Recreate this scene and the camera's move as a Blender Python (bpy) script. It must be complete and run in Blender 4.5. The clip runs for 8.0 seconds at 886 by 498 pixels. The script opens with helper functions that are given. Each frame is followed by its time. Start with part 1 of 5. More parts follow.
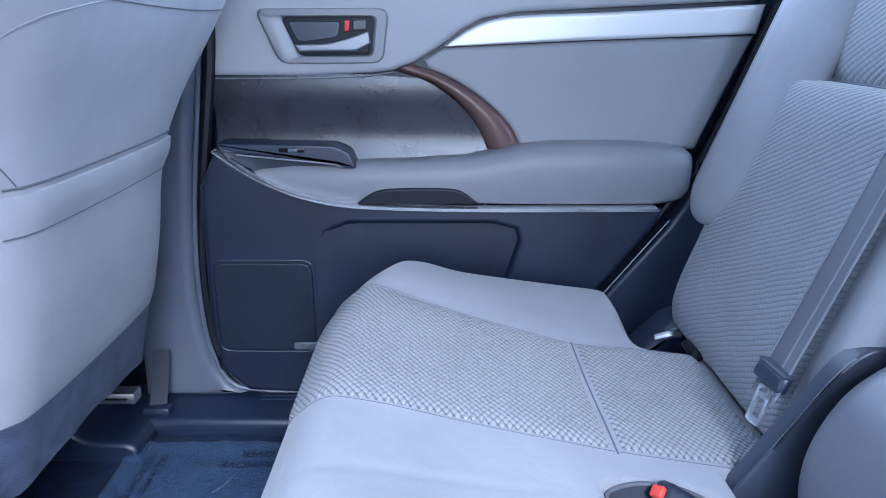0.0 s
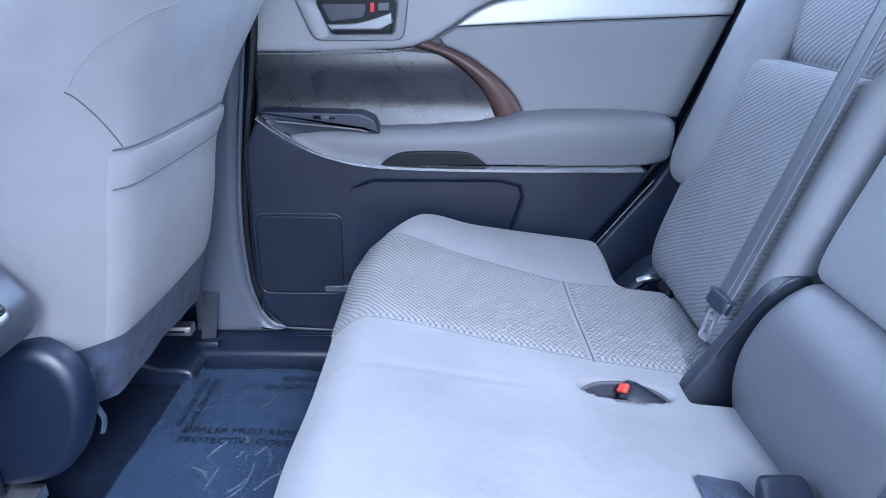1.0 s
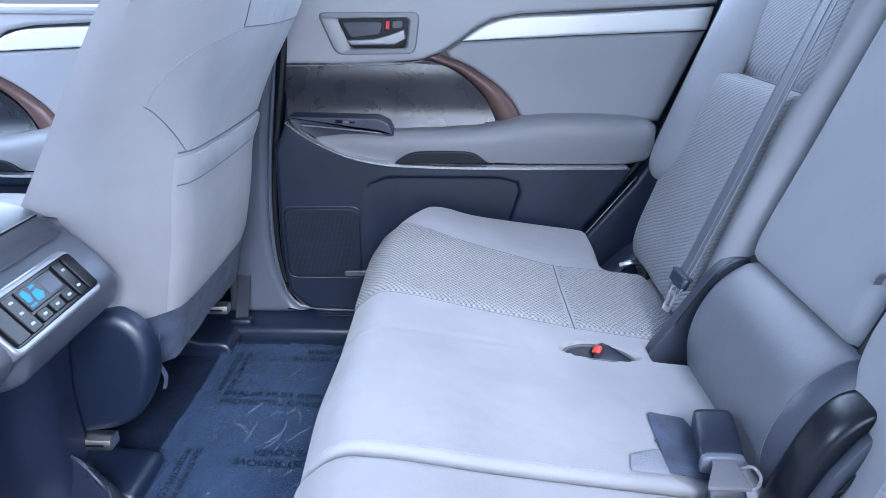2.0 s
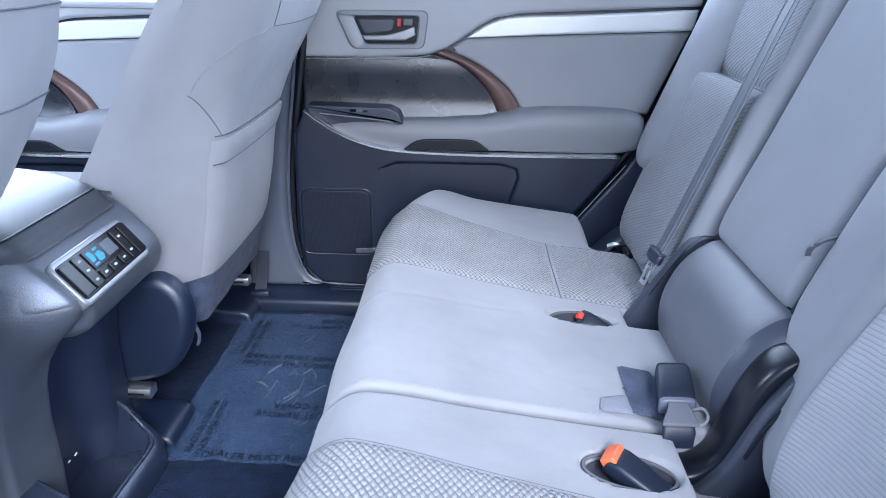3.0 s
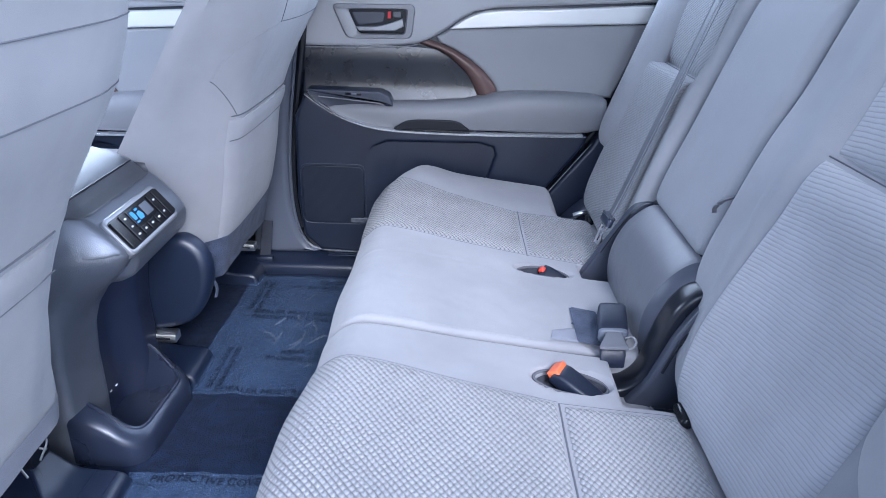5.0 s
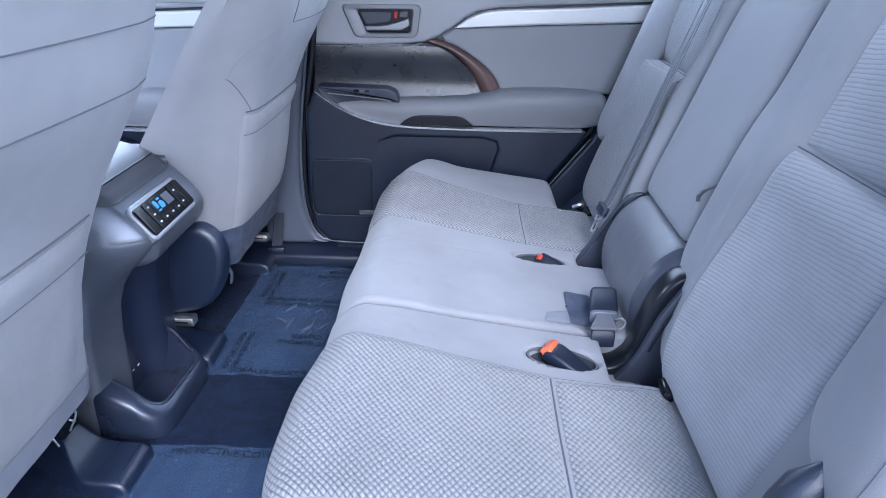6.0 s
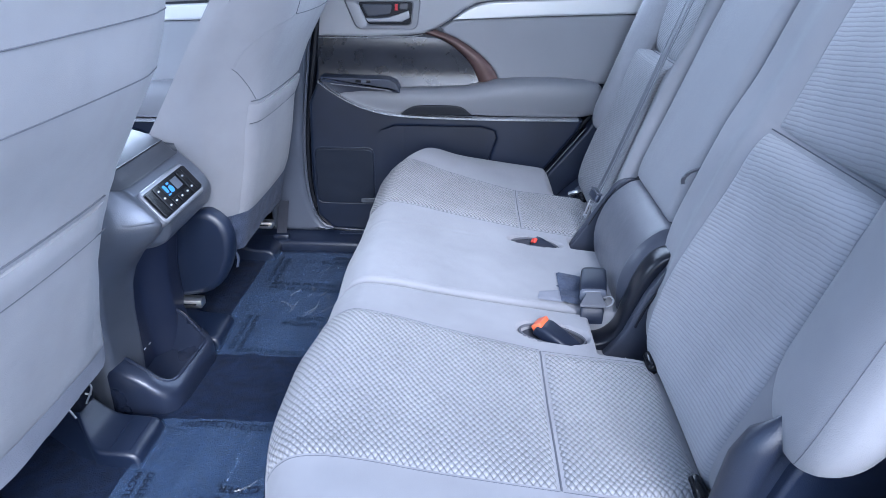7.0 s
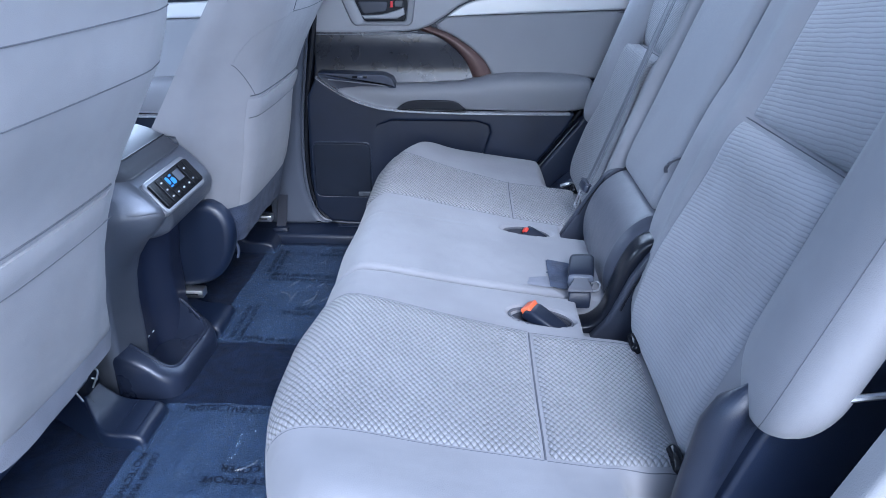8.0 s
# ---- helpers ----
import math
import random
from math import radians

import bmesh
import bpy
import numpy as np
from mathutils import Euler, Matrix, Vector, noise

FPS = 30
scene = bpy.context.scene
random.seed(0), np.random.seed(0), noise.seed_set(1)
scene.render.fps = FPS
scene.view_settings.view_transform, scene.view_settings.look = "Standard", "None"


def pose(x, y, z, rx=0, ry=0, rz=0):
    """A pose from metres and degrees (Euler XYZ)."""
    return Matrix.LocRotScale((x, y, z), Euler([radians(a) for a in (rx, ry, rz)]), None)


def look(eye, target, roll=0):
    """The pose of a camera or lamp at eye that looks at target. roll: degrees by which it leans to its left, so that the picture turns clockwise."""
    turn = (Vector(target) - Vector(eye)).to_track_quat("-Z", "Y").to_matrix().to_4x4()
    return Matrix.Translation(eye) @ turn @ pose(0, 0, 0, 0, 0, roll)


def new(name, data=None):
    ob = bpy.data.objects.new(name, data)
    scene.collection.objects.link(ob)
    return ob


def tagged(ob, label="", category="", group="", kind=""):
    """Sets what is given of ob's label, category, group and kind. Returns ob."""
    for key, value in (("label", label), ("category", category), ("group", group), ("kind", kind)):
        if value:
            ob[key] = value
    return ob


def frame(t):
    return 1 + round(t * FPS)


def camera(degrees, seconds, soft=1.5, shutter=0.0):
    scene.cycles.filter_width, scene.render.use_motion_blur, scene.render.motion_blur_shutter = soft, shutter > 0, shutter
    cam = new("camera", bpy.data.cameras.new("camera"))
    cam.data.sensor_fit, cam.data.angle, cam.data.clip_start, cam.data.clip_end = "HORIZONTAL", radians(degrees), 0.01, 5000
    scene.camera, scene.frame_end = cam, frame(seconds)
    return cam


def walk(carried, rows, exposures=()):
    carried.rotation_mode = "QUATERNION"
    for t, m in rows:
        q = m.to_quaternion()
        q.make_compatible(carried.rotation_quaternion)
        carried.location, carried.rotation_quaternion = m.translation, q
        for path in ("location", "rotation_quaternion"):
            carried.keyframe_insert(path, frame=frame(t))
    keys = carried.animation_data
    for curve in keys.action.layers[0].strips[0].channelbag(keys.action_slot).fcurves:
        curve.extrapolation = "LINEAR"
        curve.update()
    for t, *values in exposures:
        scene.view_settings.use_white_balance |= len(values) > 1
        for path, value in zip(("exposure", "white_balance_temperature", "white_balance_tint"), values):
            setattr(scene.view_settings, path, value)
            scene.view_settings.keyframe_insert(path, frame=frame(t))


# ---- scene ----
# the camera and its way
cam = camera(69.9, 8.0, soft=0.9)
PATH = [
    (0, (-0.187, -0.335, 0.701), (-0.168, 1.551, 0.034), 0.6),
    (0.5, (-0.191, -0.418, 0.722), (-0.181, 1.452, 0.012), 0.9),
    (1, (-0.194, -0.497, 0.736), (-0.203, 1.35, -0.031), 0.6),
    (2.5, (-0.182, -0.723, 0.805), (-0.232, 1.114, 0.016), 0.6),
    (3, (-0.18, -0.781, 0.815), (-0.233, 1.046, 0.003), 1.1),
    (3.5, (-0.178, -0.835, 0.832), (-0.213, 0.987, 0.008), 1.1),
    (4, (-0.172, -0.883, 0.847), (-0.199, 0.936, 0.017), 1.5),
    (4.5, (-0.164, -0.929, 0.853), (-0.185, 0.881, 0.003), 1.6),
    (6, (-0.141, -1.04, 0.871), (-0.196, 0.761, 0.004), 1.2),
    (6.5, (-0.13, -1.07, 0.874), (-0.201, 0.726, -0.004), 1.1),
    (7, (-0.123, -1.095, 0.874), (-0.194, 0.697, -0.011), 0.9),
    (7.5, (-0.112, -1.117, 0.876), (-0.181, 0.674, -0.01), 0.9),
    (8, (-0.107, -1.141, 0.875), (-0.179, 0.648, -0.014), 0.6),
]
# seconds, stops, white balance
EXPOSURES = [(0.0, 0.86, 5060, 12), (0.5, 0.93, 5110, 12), (1.0, 0.93, 5140, 12), (2.5, 0.88, 5470, 12), (3.0, 0.86, 5530, 12), (4.0, 0.82, 5560, 13), (4.5, 0.8, 5560, 14), (6.0, 0.62, 5440, 14), (7.0, 0.69, 5390, 13), (7.5, 0.70, 5370, 13), (8.0, 0.46, 5220, 12)]
walk(cam, [(t, look(eye, target, roll)) for t, eye, target, roll in PATH], exposures=EXPOSURES)

# ---- light: bright hazy sky through the open door and the windows, and an added fill lamp ----
world = bpy.data.worlds.new("sky")
scene.world = world
world.use_nodes = True
sky = world.node_tree.nodes.new("ShaderNodeTexSky")
sky.sky_type, sky.sun_disc = "NISHITA", False
sky.sun_elevation, sky.sun_rotation = radians(35), radians(165)
world.node_tree.links.new(sky.outputs[0], world.node_tree.nodes["Background"].inputs[0])
world.node_tree.nodes["Background"].inputs[1].default_value = 0.15
sun = new("sun", bpy.data.lights.new("sun", "SUN"))
sun.data.energy, sun.data.angle, sun.data.color = 2.2, radians(25), (1.0, 0.96, 0.91)
sun.matrix_world = look((0.55, -2, 1.53), (0, 0, 0))


def window_light(name, eye, target, w, h, watts, tint=(0.82, 0.91, 1.0)):
    lamp = new(name, bpy.data.lights.new(name, "AREA"))
    lamp.data.shape, lamp.data.size, lamp.data.size_y, lamp.data.energy = "RECTANGLE", w, h, watts
    lamp.data.color = tint
    lamp.matrix_world = look(eye, target)


# added fill panel out of view beyond the doorway, wider than the opening
window_light("outside_fill_light", (0.80, -2.2, 1.62), (-0.2, 0.2, 0.4), 4.2, 2.0, 52, (0.90, 0.94, 1.0))
window_light("windscreen_light", (-2.2, 0, 1.15), (-0.8, 0, 0.5), 1.3, 0.5, 18)
window_light("front_window_light", (-1.35, 0.93, 1.02), (-1.2, 0, 0.45), 0.9, 0.45, 10)
window_light("side_window_light", (-0.1, 0.93, 1.02), (-0.1, 0, 0.45), 1.0, 0.35, 5)
window_light("rear_window_light", (1.3, 0, 1.12), (-0.7, 0, 0.4), 1.2, 0.35, 6)
window_light("quarter_window_light_near", (0.80, -0.92, 1.06), (-0.9, 0.1, 0.45), 0.6, 0.35, 2.5)
window_light("quarter_window_light_far", (0.80, 0.92, 1.06), (-0.9, 0.0, 0.45), 0.6, 0.35, 2.5)


# ---- materials ----
def mat(name, color, rough=0.6, metal=0.0, grain=(), spec=0.5, mottle=0.12, mscale=6.0, sheen=0.0, coat=0.0):
    """A surface with broad mottling and, in grain, rows of (size of a grain in metres, depth)."""
    m = bpy.data.materials.new(name)
    m.use_nodes = True
    nt = m.node_tree
    b = nt.nodes["Principled BSDF"]
    b.inputs["Roughness"].default_value, b.inputs["Metallic"].default_value = rough, metal
    b.inputs["Specular IOR Level"].default_value = spec
    b.inputs["Sheen Weight"].default_value, b.inputs["Coat Weight"].default_value = sheen, coat
    tc = nt.nodes.new("ShaderNodeTexCoord")
    n1 = nt.nodes.new("ShaderNodeTexNoise")
    n1.inputs["Scale"].default_value, n1.inputs["Detail"].default_value = mscale, 5
    nt.links.new(tc.outputs["Object"], n1.inputs["Vector"])
    ramp = nt.nodes.new("ShaderNodeMapRange")
    ramp.inputs[1].default_value, ramp.inputs[2].default_value = 0.3, 0.7
    ramp.inputs[3].default_value, ramp.inputs[4].default_value = 1 - mottle, 1 + mottle
    nt.links.new(n1.outputs[0], ramp.inputs[0])
    mul = nt.nodes.new("ShaderNodeVectorMath")
    mul.operation = "MULTIPLY"
    mul.inputs[0].default_value = color
    nt.links.new(ramp.outputs[0], mul.inputs[1])
    nt.links.new(mul.outputs[0], b.inputs["Base Color"])
    rr = nt.nodes.new("ShaderNodeMapRange")
    rr.inputs[3].default_value, rr.inputs[4].default_value = rough * 0.85, min(1, rough * 1.15)
    nt.links.new(n1.outputs[0], rr.inputs[0])
    nt.links.new(rr.outputs[0], b.inputs["Roughness"])
    last = None
    for size, depth in grain:
        n2 = nt.nodes.new("ShaderNodeTexNoise")
        n2.inputs["Scale"].default_value, n2.inputs["Detail"].default_value = 1 / size, 2
        nt.links.new(tc.outputs["Object"], n2.inputs["Vector"])
        bump = nt.nodes.new("ShaderNodeBump")
        bump.inputs["Strength"].default_value, bump.inputs["Distance"].default_value = 1.0, depth
        nt.links.new(n2.outputs[0], bump.inputs["Height"])
        if last:
            nt.links.new(last.outputs[0], bump.inputs["Normal"])
        last = bump
    if last:
        nt.links.new(last.outputs[0], b.inputs["Normal"])
    return m


def math_node(nt, op, a, b=None):
    n = nt.nodes.new("ShaderNodeMath")
    n.operation = op
    for i, v in enumerate((a, b)):
        if v is None:
            continue
        if isinstance(v, (int, float)):
            n.inputs[i].default_value = v
        else:
            nt.links.new(v, n.inputs[i])
    return n.outputs[0]


def knit(name, color, cell_u, cell_v, depth, dark=0.55, cross=0.6):
    """Three-dimensional knit: rounded lozenges between sunken diagonal lines, whose shade is put into the colour. Reads
    the surface's own metres from its UV map.
    """
    m = mat(name, color, 0.85, 0, [(0.0009, 0.0003)], 0.25, 0.08, 9, 0.3)
    nt = m.node_tree
    b = nt.nodes["Principled BSDF"]
    uv = nt.nodes.new("ShaderNodeUVMap")
    wob = nt.nodes.new("ShaderNodeTexNoise")
    wob.inputs["Scale"].default_value = 25
    nt.links.new(uv.outputs[0], wob.inputs["Vector"])
    shift = nt.nodes.new("ShaderNodeVectorMath")
    shift.operation = "MULTIPLY_ADD"
    shift.inputs[1].default_value = (0.005, 0.005, 0)
    nt.links.new(wob.outputs["Color"], shift.inputs[0])
    nt.links.new(uv.outputs[0], shift.inputs[2])
    sep = nt.nodes.new("ShaderNodeSeparateXYZ")
    nt.links.new(shift.outputs[0], sep.inputs[0])
    u = math_node(nt, "MULTIPLY", sep.outputs[0], math.pi / cell_u)
    v = math_node(nt, "MULTIPLY", sep.outputs[1], math.pi / cell_v)
    s1 = math_node(nt, "ABSOLUTE", math_node(nt, "SINE", math_node(nt, "ADD", u, v)))
    s2 = math_node(nt, "ABSOLUTE", math_node(nt, "SINE", math_node(nt, "SUBTRACT", u, v)))
    s2 = math_node(nt, "ADD", math_node(nt, "MULTIPLY", s2, cross), 1 - cross)
    h = math_node(nt, "POWER", math_node(nt, "MULTIPLY", s1, s2), 0.8)
    bump = nt.nodes.new("ShaderNodeBump")
    bump.inputs["Strength"].default_value, bump.inputs["Distance"].default_value = 1.0, depth
    nt.links.new(h, bump.inputs["Height"])
    old = b.inputs["Normal"].links[0].from_socket
    nt.links.new(old, bump.inputs["Normal"])
    nt.links.new(bump.outputs[0], b.inputs["Normal"])
    # groove shade put into the base colour: down to dark at the lowest
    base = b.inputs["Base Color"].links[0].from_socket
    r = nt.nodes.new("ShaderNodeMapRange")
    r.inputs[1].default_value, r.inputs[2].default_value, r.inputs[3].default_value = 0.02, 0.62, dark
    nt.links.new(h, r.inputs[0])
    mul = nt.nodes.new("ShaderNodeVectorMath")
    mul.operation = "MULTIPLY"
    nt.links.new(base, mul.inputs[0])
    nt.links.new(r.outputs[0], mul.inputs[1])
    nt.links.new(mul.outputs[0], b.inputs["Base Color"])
    return m


CLOTH = mat("grey_seat_cloth", (0.30, 0.302, 0.325), 0.88, 0, [(0.0012, 0.0003), (0.045, 0.0022), (0.16, 0.008)], 0.12, 0.10, 7, 0.2)
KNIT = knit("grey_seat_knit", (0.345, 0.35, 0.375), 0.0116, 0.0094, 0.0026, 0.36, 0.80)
# backrest fabric by the open door, daylight put into its paler colour
KNIT_BACK = knit("lit_grey_back_knit", (0.375, 0.38, 0.41), 0.040, 0.0058, 0.0006, 0.74, 0.25)
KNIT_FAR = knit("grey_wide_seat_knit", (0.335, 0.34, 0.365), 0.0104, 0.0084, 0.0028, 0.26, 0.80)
# same backrest fabric on the far side, weaker light put into its darker colour
KNIT_BACK_SHADED = knit("shaded_grey_back_knit", (0.25, 0.255, 0.28), 0.0130, 0.0075, 0.0010, 0.66, 0.40)
VINYL = mat("grey_vinyl", (0.315, 0.318, 0.338), 0.5, 0, [(0.0015, 0.0003)], 0.4, 0.06, 4)
DOORARM = mat("grey_armrest_vinyl", (0.22, 0.224, 0.245), 0.42, 0, [(0.0015, 0.0003)], 0.45, 0.06, 4)
ROLLVINYL = mat("smooth_grey_vinyl", (0.135, 0.14, 0.165), 0.36, 0, [(0.002, 0.0003), (0.05, 0.002)], 0.45, 0.06, 5)
DARKVINYL = mat("dark_grey_vinyl", (0.050, 0.057, 0.080), 0.36, 0, [(0.002, 0.0003)], 0.5, 0.08, 6)
ARMVINYL = mat("soft_grey_armrest_cover", (0.27, 0.275, 0.30), 0.8, 0, [(0.0013, 0.0005), (0.08, 0.003)], 0.2, 0.08, 6, 0.2)
TRIM = mat("grey_hard_plastic", (0.41, 0.413, 0.435), 0.45, 0, [(0.0016, 0.0003)], 0.4, 0.06, 5)
PILLAR = mat("grey_pillar_plastic", (0.115, 0.130, 0.168), 0.34, 0, [(0.0016, 0.0002)], 0.45, 0.08, 6)
BLACK = mat("black_grained_plastic", (0.010, 0.018, 0.044), 0.40, 0, [(0.0016, 0.00025)], 1.0, 0.2, 9)
CONSOLE = mat("satin_dark_console_plastic", (0.20, 0.215, 0.255), 0.33, 0.6, [(0.0014, 0.0003)], 0.7, 0.12, 9)
DOORBLACK = mat("black_door_plastic", (0.0085, 0.0145, 0.034), 0.40, 0, [(0.0016, 0.00025)], 0.75, 0.2, 9)
LEATHER = mat("black_door_leatherette", (0.021, 0.023, 0.032), 0.28, 0, [(0.0018, 0.0003), (0.06, 0.0010)], 1.0, 0.35, 14, 0.2)
RUBBER = mat("black_rubber", (0.006, 0.008, 0.014), 0.45, 0, [], 0.35, 0.1)
SILVER = mat("silver_paint", (0.80, 0.80, 0.80), 0.32, 0.25, [], 0.5, 0.03)
CHROME = mat("satin_chrome", (0.8, 0.81, 0.83), 0.18, 0.9, [], 0.5, 0.03)
STEEL = mat("bright_steel", (0.72, 0.72, 0.72), 0.42, 1.0, [(0.004, 0.0003)], 0.5, 0.15, 30)
BROWN = mat("brown_satin_trim", (0.15, 0.092, 0.082), 0.30, 0.2, [(0.003, 0.0001)], 0.5, 0.15, 14)
CARPET = mat("dark_carpet", (0.010, 0.019, 0.048), 0.95, 0, [(0.0025, 0.003), (0.012, 0.003)], 0.15, 0.35, 40, 0.03)
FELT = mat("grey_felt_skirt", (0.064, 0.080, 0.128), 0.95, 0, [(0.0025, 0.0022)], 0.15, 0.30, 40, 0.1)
DARKCLOTH = mat("dark_grey_cloth", (0.050, 0.054, 0.070), 0.9, 0, [(0.002, 0.0006)], 0.2, 0.15, 20)
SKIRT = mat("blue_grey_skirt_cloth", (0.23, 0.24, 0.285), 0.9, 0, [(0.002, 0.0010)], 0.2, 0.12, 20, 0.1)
SEAM = mat("dark_seam_thread", (0.115, 0.12, 0.142), 0.8)
BEZEL = mat("satin_grey_surround", (0.25, 0.255, 0.275), 0.36, 0.1, [(0.002, 0.0001)], 0.5, 0.05)
WEB = mat("grey_belt_webbing", (0.13, 0.136, 0.158), 0.6, 0, [(0.0015, 0.0005)], 0.4, 0.05)
WEBEDGE = mat("pale_webbing_edge", (0.21, 0.22, 0.245), 0.6, 0, [(0.0015, 0.0004)], 0.4, 0.05)
BEZELWEB = mat("pale_grey_webbing", (0.135, 0.14, 0.162), 0.6, 0, [(0.0015, 0.0005)], 0.4, 0.05)
BUCKLE = mat("black_buckle_plastic", (0.012, 0.017, 0.034), 0.42, 0, [(0.0016, 0.0002)], 0.45, 0.15, 9)
ORANGE = mat("orange_release_button", (0.85, 0.16, 0.06), 0.4, 0, [], 0.5, 0.03)
REDBUTTON = mat("red_release_button", (0.72, 0.07, 0.045), 0.4, 0, [], 0.5, 0.03)
RED = mat("red_lock_mark", (0.7, 0.04, 0.05), 0.4)
GLOSSRAIL = mat("glossy_black_rail", (0.007, 0.009, 0.016), 0.30, 0, [(0.002, 0.0001)], 0.5, 0.1, 8)
SHIELD = mat("satin_dark_shield_plastic", (0.017, 0.024, 0.046), 0.40, 0, [(0.0016, 0.0003)], 0.8, 0.12, 9)
LAMPLENS = mat("smoked_lamp_lens", (0.10, 0.11, 0.13), 0.15, 0, [(0.003, 0.0004)], 0.8, 0.3, 60)
RECESS = mat("smooth_navy_black_plastic", (0.016, 0.023, 0.052), 0.42, 0, [(0.0016, 0.0002)], 0.8, 0.15, 9)
RAILSTEEL = mat("bright_zinc_steel", (0.82, 0.82, 0.82), 0.34, 1.0, [(0.004, 0.0003)], 0.5, 0.12, 30)
BINMAT = mat("satin_black_bin_plastic", (0.030, 0.040, 0.074), 0.28, 0.25, [(0.0014, 0.0002)], 1.0, 0.12, 9)
LIDMAT = mat("smooth_black_lid", (0.045, 0.050, 0.064), 0.42, 0, [(0.0016, 0.0002)], 1.0, 0.1, 8)
PANELSILVER = mat("satin_silver_surround", (0.36, 0.37, 0.40), 0.36, 0.5, [], 0.5, 0.04)
GLOSS = mat("gloss_black_panel", (0.008, 0.009, 0.012), 0.15, 0, [], 0.25, 0.05)
# pale translucent colour for the reflections on the crumpled film
GLINT = mat("painted_film_glint", (0.34, 0.40, 0.50), 0.2, 0, [], 0.8, 0.2, 60)
WHITE = mat("white_print", (0.8, 0.82, 0.85), 0.5)
INK = mat("dark_print_ink", (0.012, 0.015, 0.024), 0.9, 0, [], 0.05)
HEAD = mat("grey_headlining", (0.45, 0.45, 0.45), 0.95, 0, [(0.002, 0.0006)], 0.2, 0.04)
PAINT = mat("pale_body_paint", (0.5, 0.42, 0.40), 0.3, 0.3, [], 0.5, 0.03, 5, 0, 0.5)
# ground out of view, its grey set for the light it bounces into the cabin
GROUND = mat("plain_unseen_ground", (0.22, 0.22, 0.215), 0.9, 0, [(0.01, 0.003)], 0.3, 0.15, 2)

LCD = bpy.data.materials.new("blue_lit_display")
LCD.use_nodes = True
LCD.node_tree.nodes["Principled BSDF"].inputs["Base Color"].default_value = (0.05, 0.12, 0.3, 1)
LCD.node_tree.nodes["Principled BSDF"].inputs["Emission Color"].default_value = (0.05, 0.35, 1, 1)
LCD.node_tree.nodes["Principled BSDF"].inputs["Emission Strength"].default_value = 0.6

FILM = bpy.data.materials.new("clear_protective_film")
FILM.use_nodes = True
nt = FILM.node_tree
b = nt.nodes["Principled BSDF"]
b.inputs["Base Color"].default_value = (0.17, 0.28, 0.50, 1)
b.inputs["Roughness"].default_value, b.inputs["Alpha"].default_value = 0.09, 0.22
b.inputs["Specular IOR Level"].default_value = 0.9
tc = nt.nodes.new("ShaderNodeTexCoord")
last = None
for size, depth, stretch in ((0.07, 0.010, (1, 0.35, 1)), (0.022, 0.004, (1, 0.4, 1))):
    mp = nt.nodes.new("ShaderNodeMapping")
    mp.inputs["Scale"].default_value = stretch
    nz = nt.nodes.new("ShaderNodeTexNoise")
    nz.inputs["Scale"].default_value, nz.inputs["Detail"].default_value = 1 / size, 3
    bp = nt.nodes.new("ShaderNodeBump")
    bp.inputs["Distance"].default_value = depth
    nt.links.new(tc.outputs["Object"], mp.inputs[0])
    nt.links.new(mp.outputs[0], nz.inputs["Vector"])
    nt.links.new(nz.outputs[0], bp.inputs["Height"])
    if last:
        nt.links.new(last.outputs[0], bp.inputs["Normal"])
    last = bp
# sparse sharp crinkles
mp = nt.nodes.new("ShaderNodeMapping")
mp.inputs["Scale"].default_value, mp.inputs["Rotation"].default_value = (1, 0.45, 1), (0, 0, 0.5)
nz = nt.nodes.new("ShaderNodeTexNoise")
nz.inputs["Scale"].default_value, nz.inputs["Detail"].default_value = 30, 2
nt.links.new(tc.outputs["Object"], mp.inputs[0])
nt.links.new(mp.outputs[0], nz.inputs["Vector"])
fold = nt.nodes.new("ShaderNodeMapRange")
fold.inputs[1].default_value, fold.inputs[2].default_value, fold.inputs[3].default_value, fold.inputs[4].default_value = 0.0, 0.035, 1.0, 0.0
nt.links.new(math_node(nt, "ABSOLUTE", math_node(nt, "SUBTRACT", nz.outputs[0], 0.5)), fold.inputs[0])
patchy = nt.nodes.new("ShaderNodeTexNoise")
patchy.inputs["Scale"].default_value = 7
nt.links.new(tc.outputs["Object"], patchy.inputs["Vector"])
mask = nt.nodes.new("ShaderNodeMapRange")
mask.inputs[1].default_value, mask.inputs[2].default_value = 0.48, 0.6
nt.links.new(patchy.outputs[0], mask.inputs[0])
bp = nt.nodes.new("ShaderNodeBump")
bp.inputs["Distance"].default_value = 0.002
nt.links.new(math_node(nt, "MULTIPLY", fold.outputs[0], mask.outputs[0]), bp.inputs["Height"])
nt.links.new(last.outputs[0], bp.inputs["Normal"])
nt.links.new(bp.outputs[0], b.inputs["Normal"])


GLINT.node_tree.nodes["Principled BSDF"].inputs["Alpha"].default_value = 0.24


# ---- mesh helpers ----
def finish(name, bm, material, parent=None, label="", smooth=40):
    bmesh.ops.recalc_face_normals(bm, faces=bm.faces)
    me = bpy.data.meshes.new(name)
    bm.to_mesh(me)
    bm.free()
    me.materials.append(material)
    for p in me.polygons:
        p.use_smooth = True
    me.set_sharp_from_angle(angle=radians(smooth))
    ob = new(name, me)
    if parent:
        ob.parent = parent
    if label:
        ob["label"] = label
    return ob


part = finish


def thing(name, label, category, group="", kind=""):
    return tagged(new(name), label, category, group, kind)


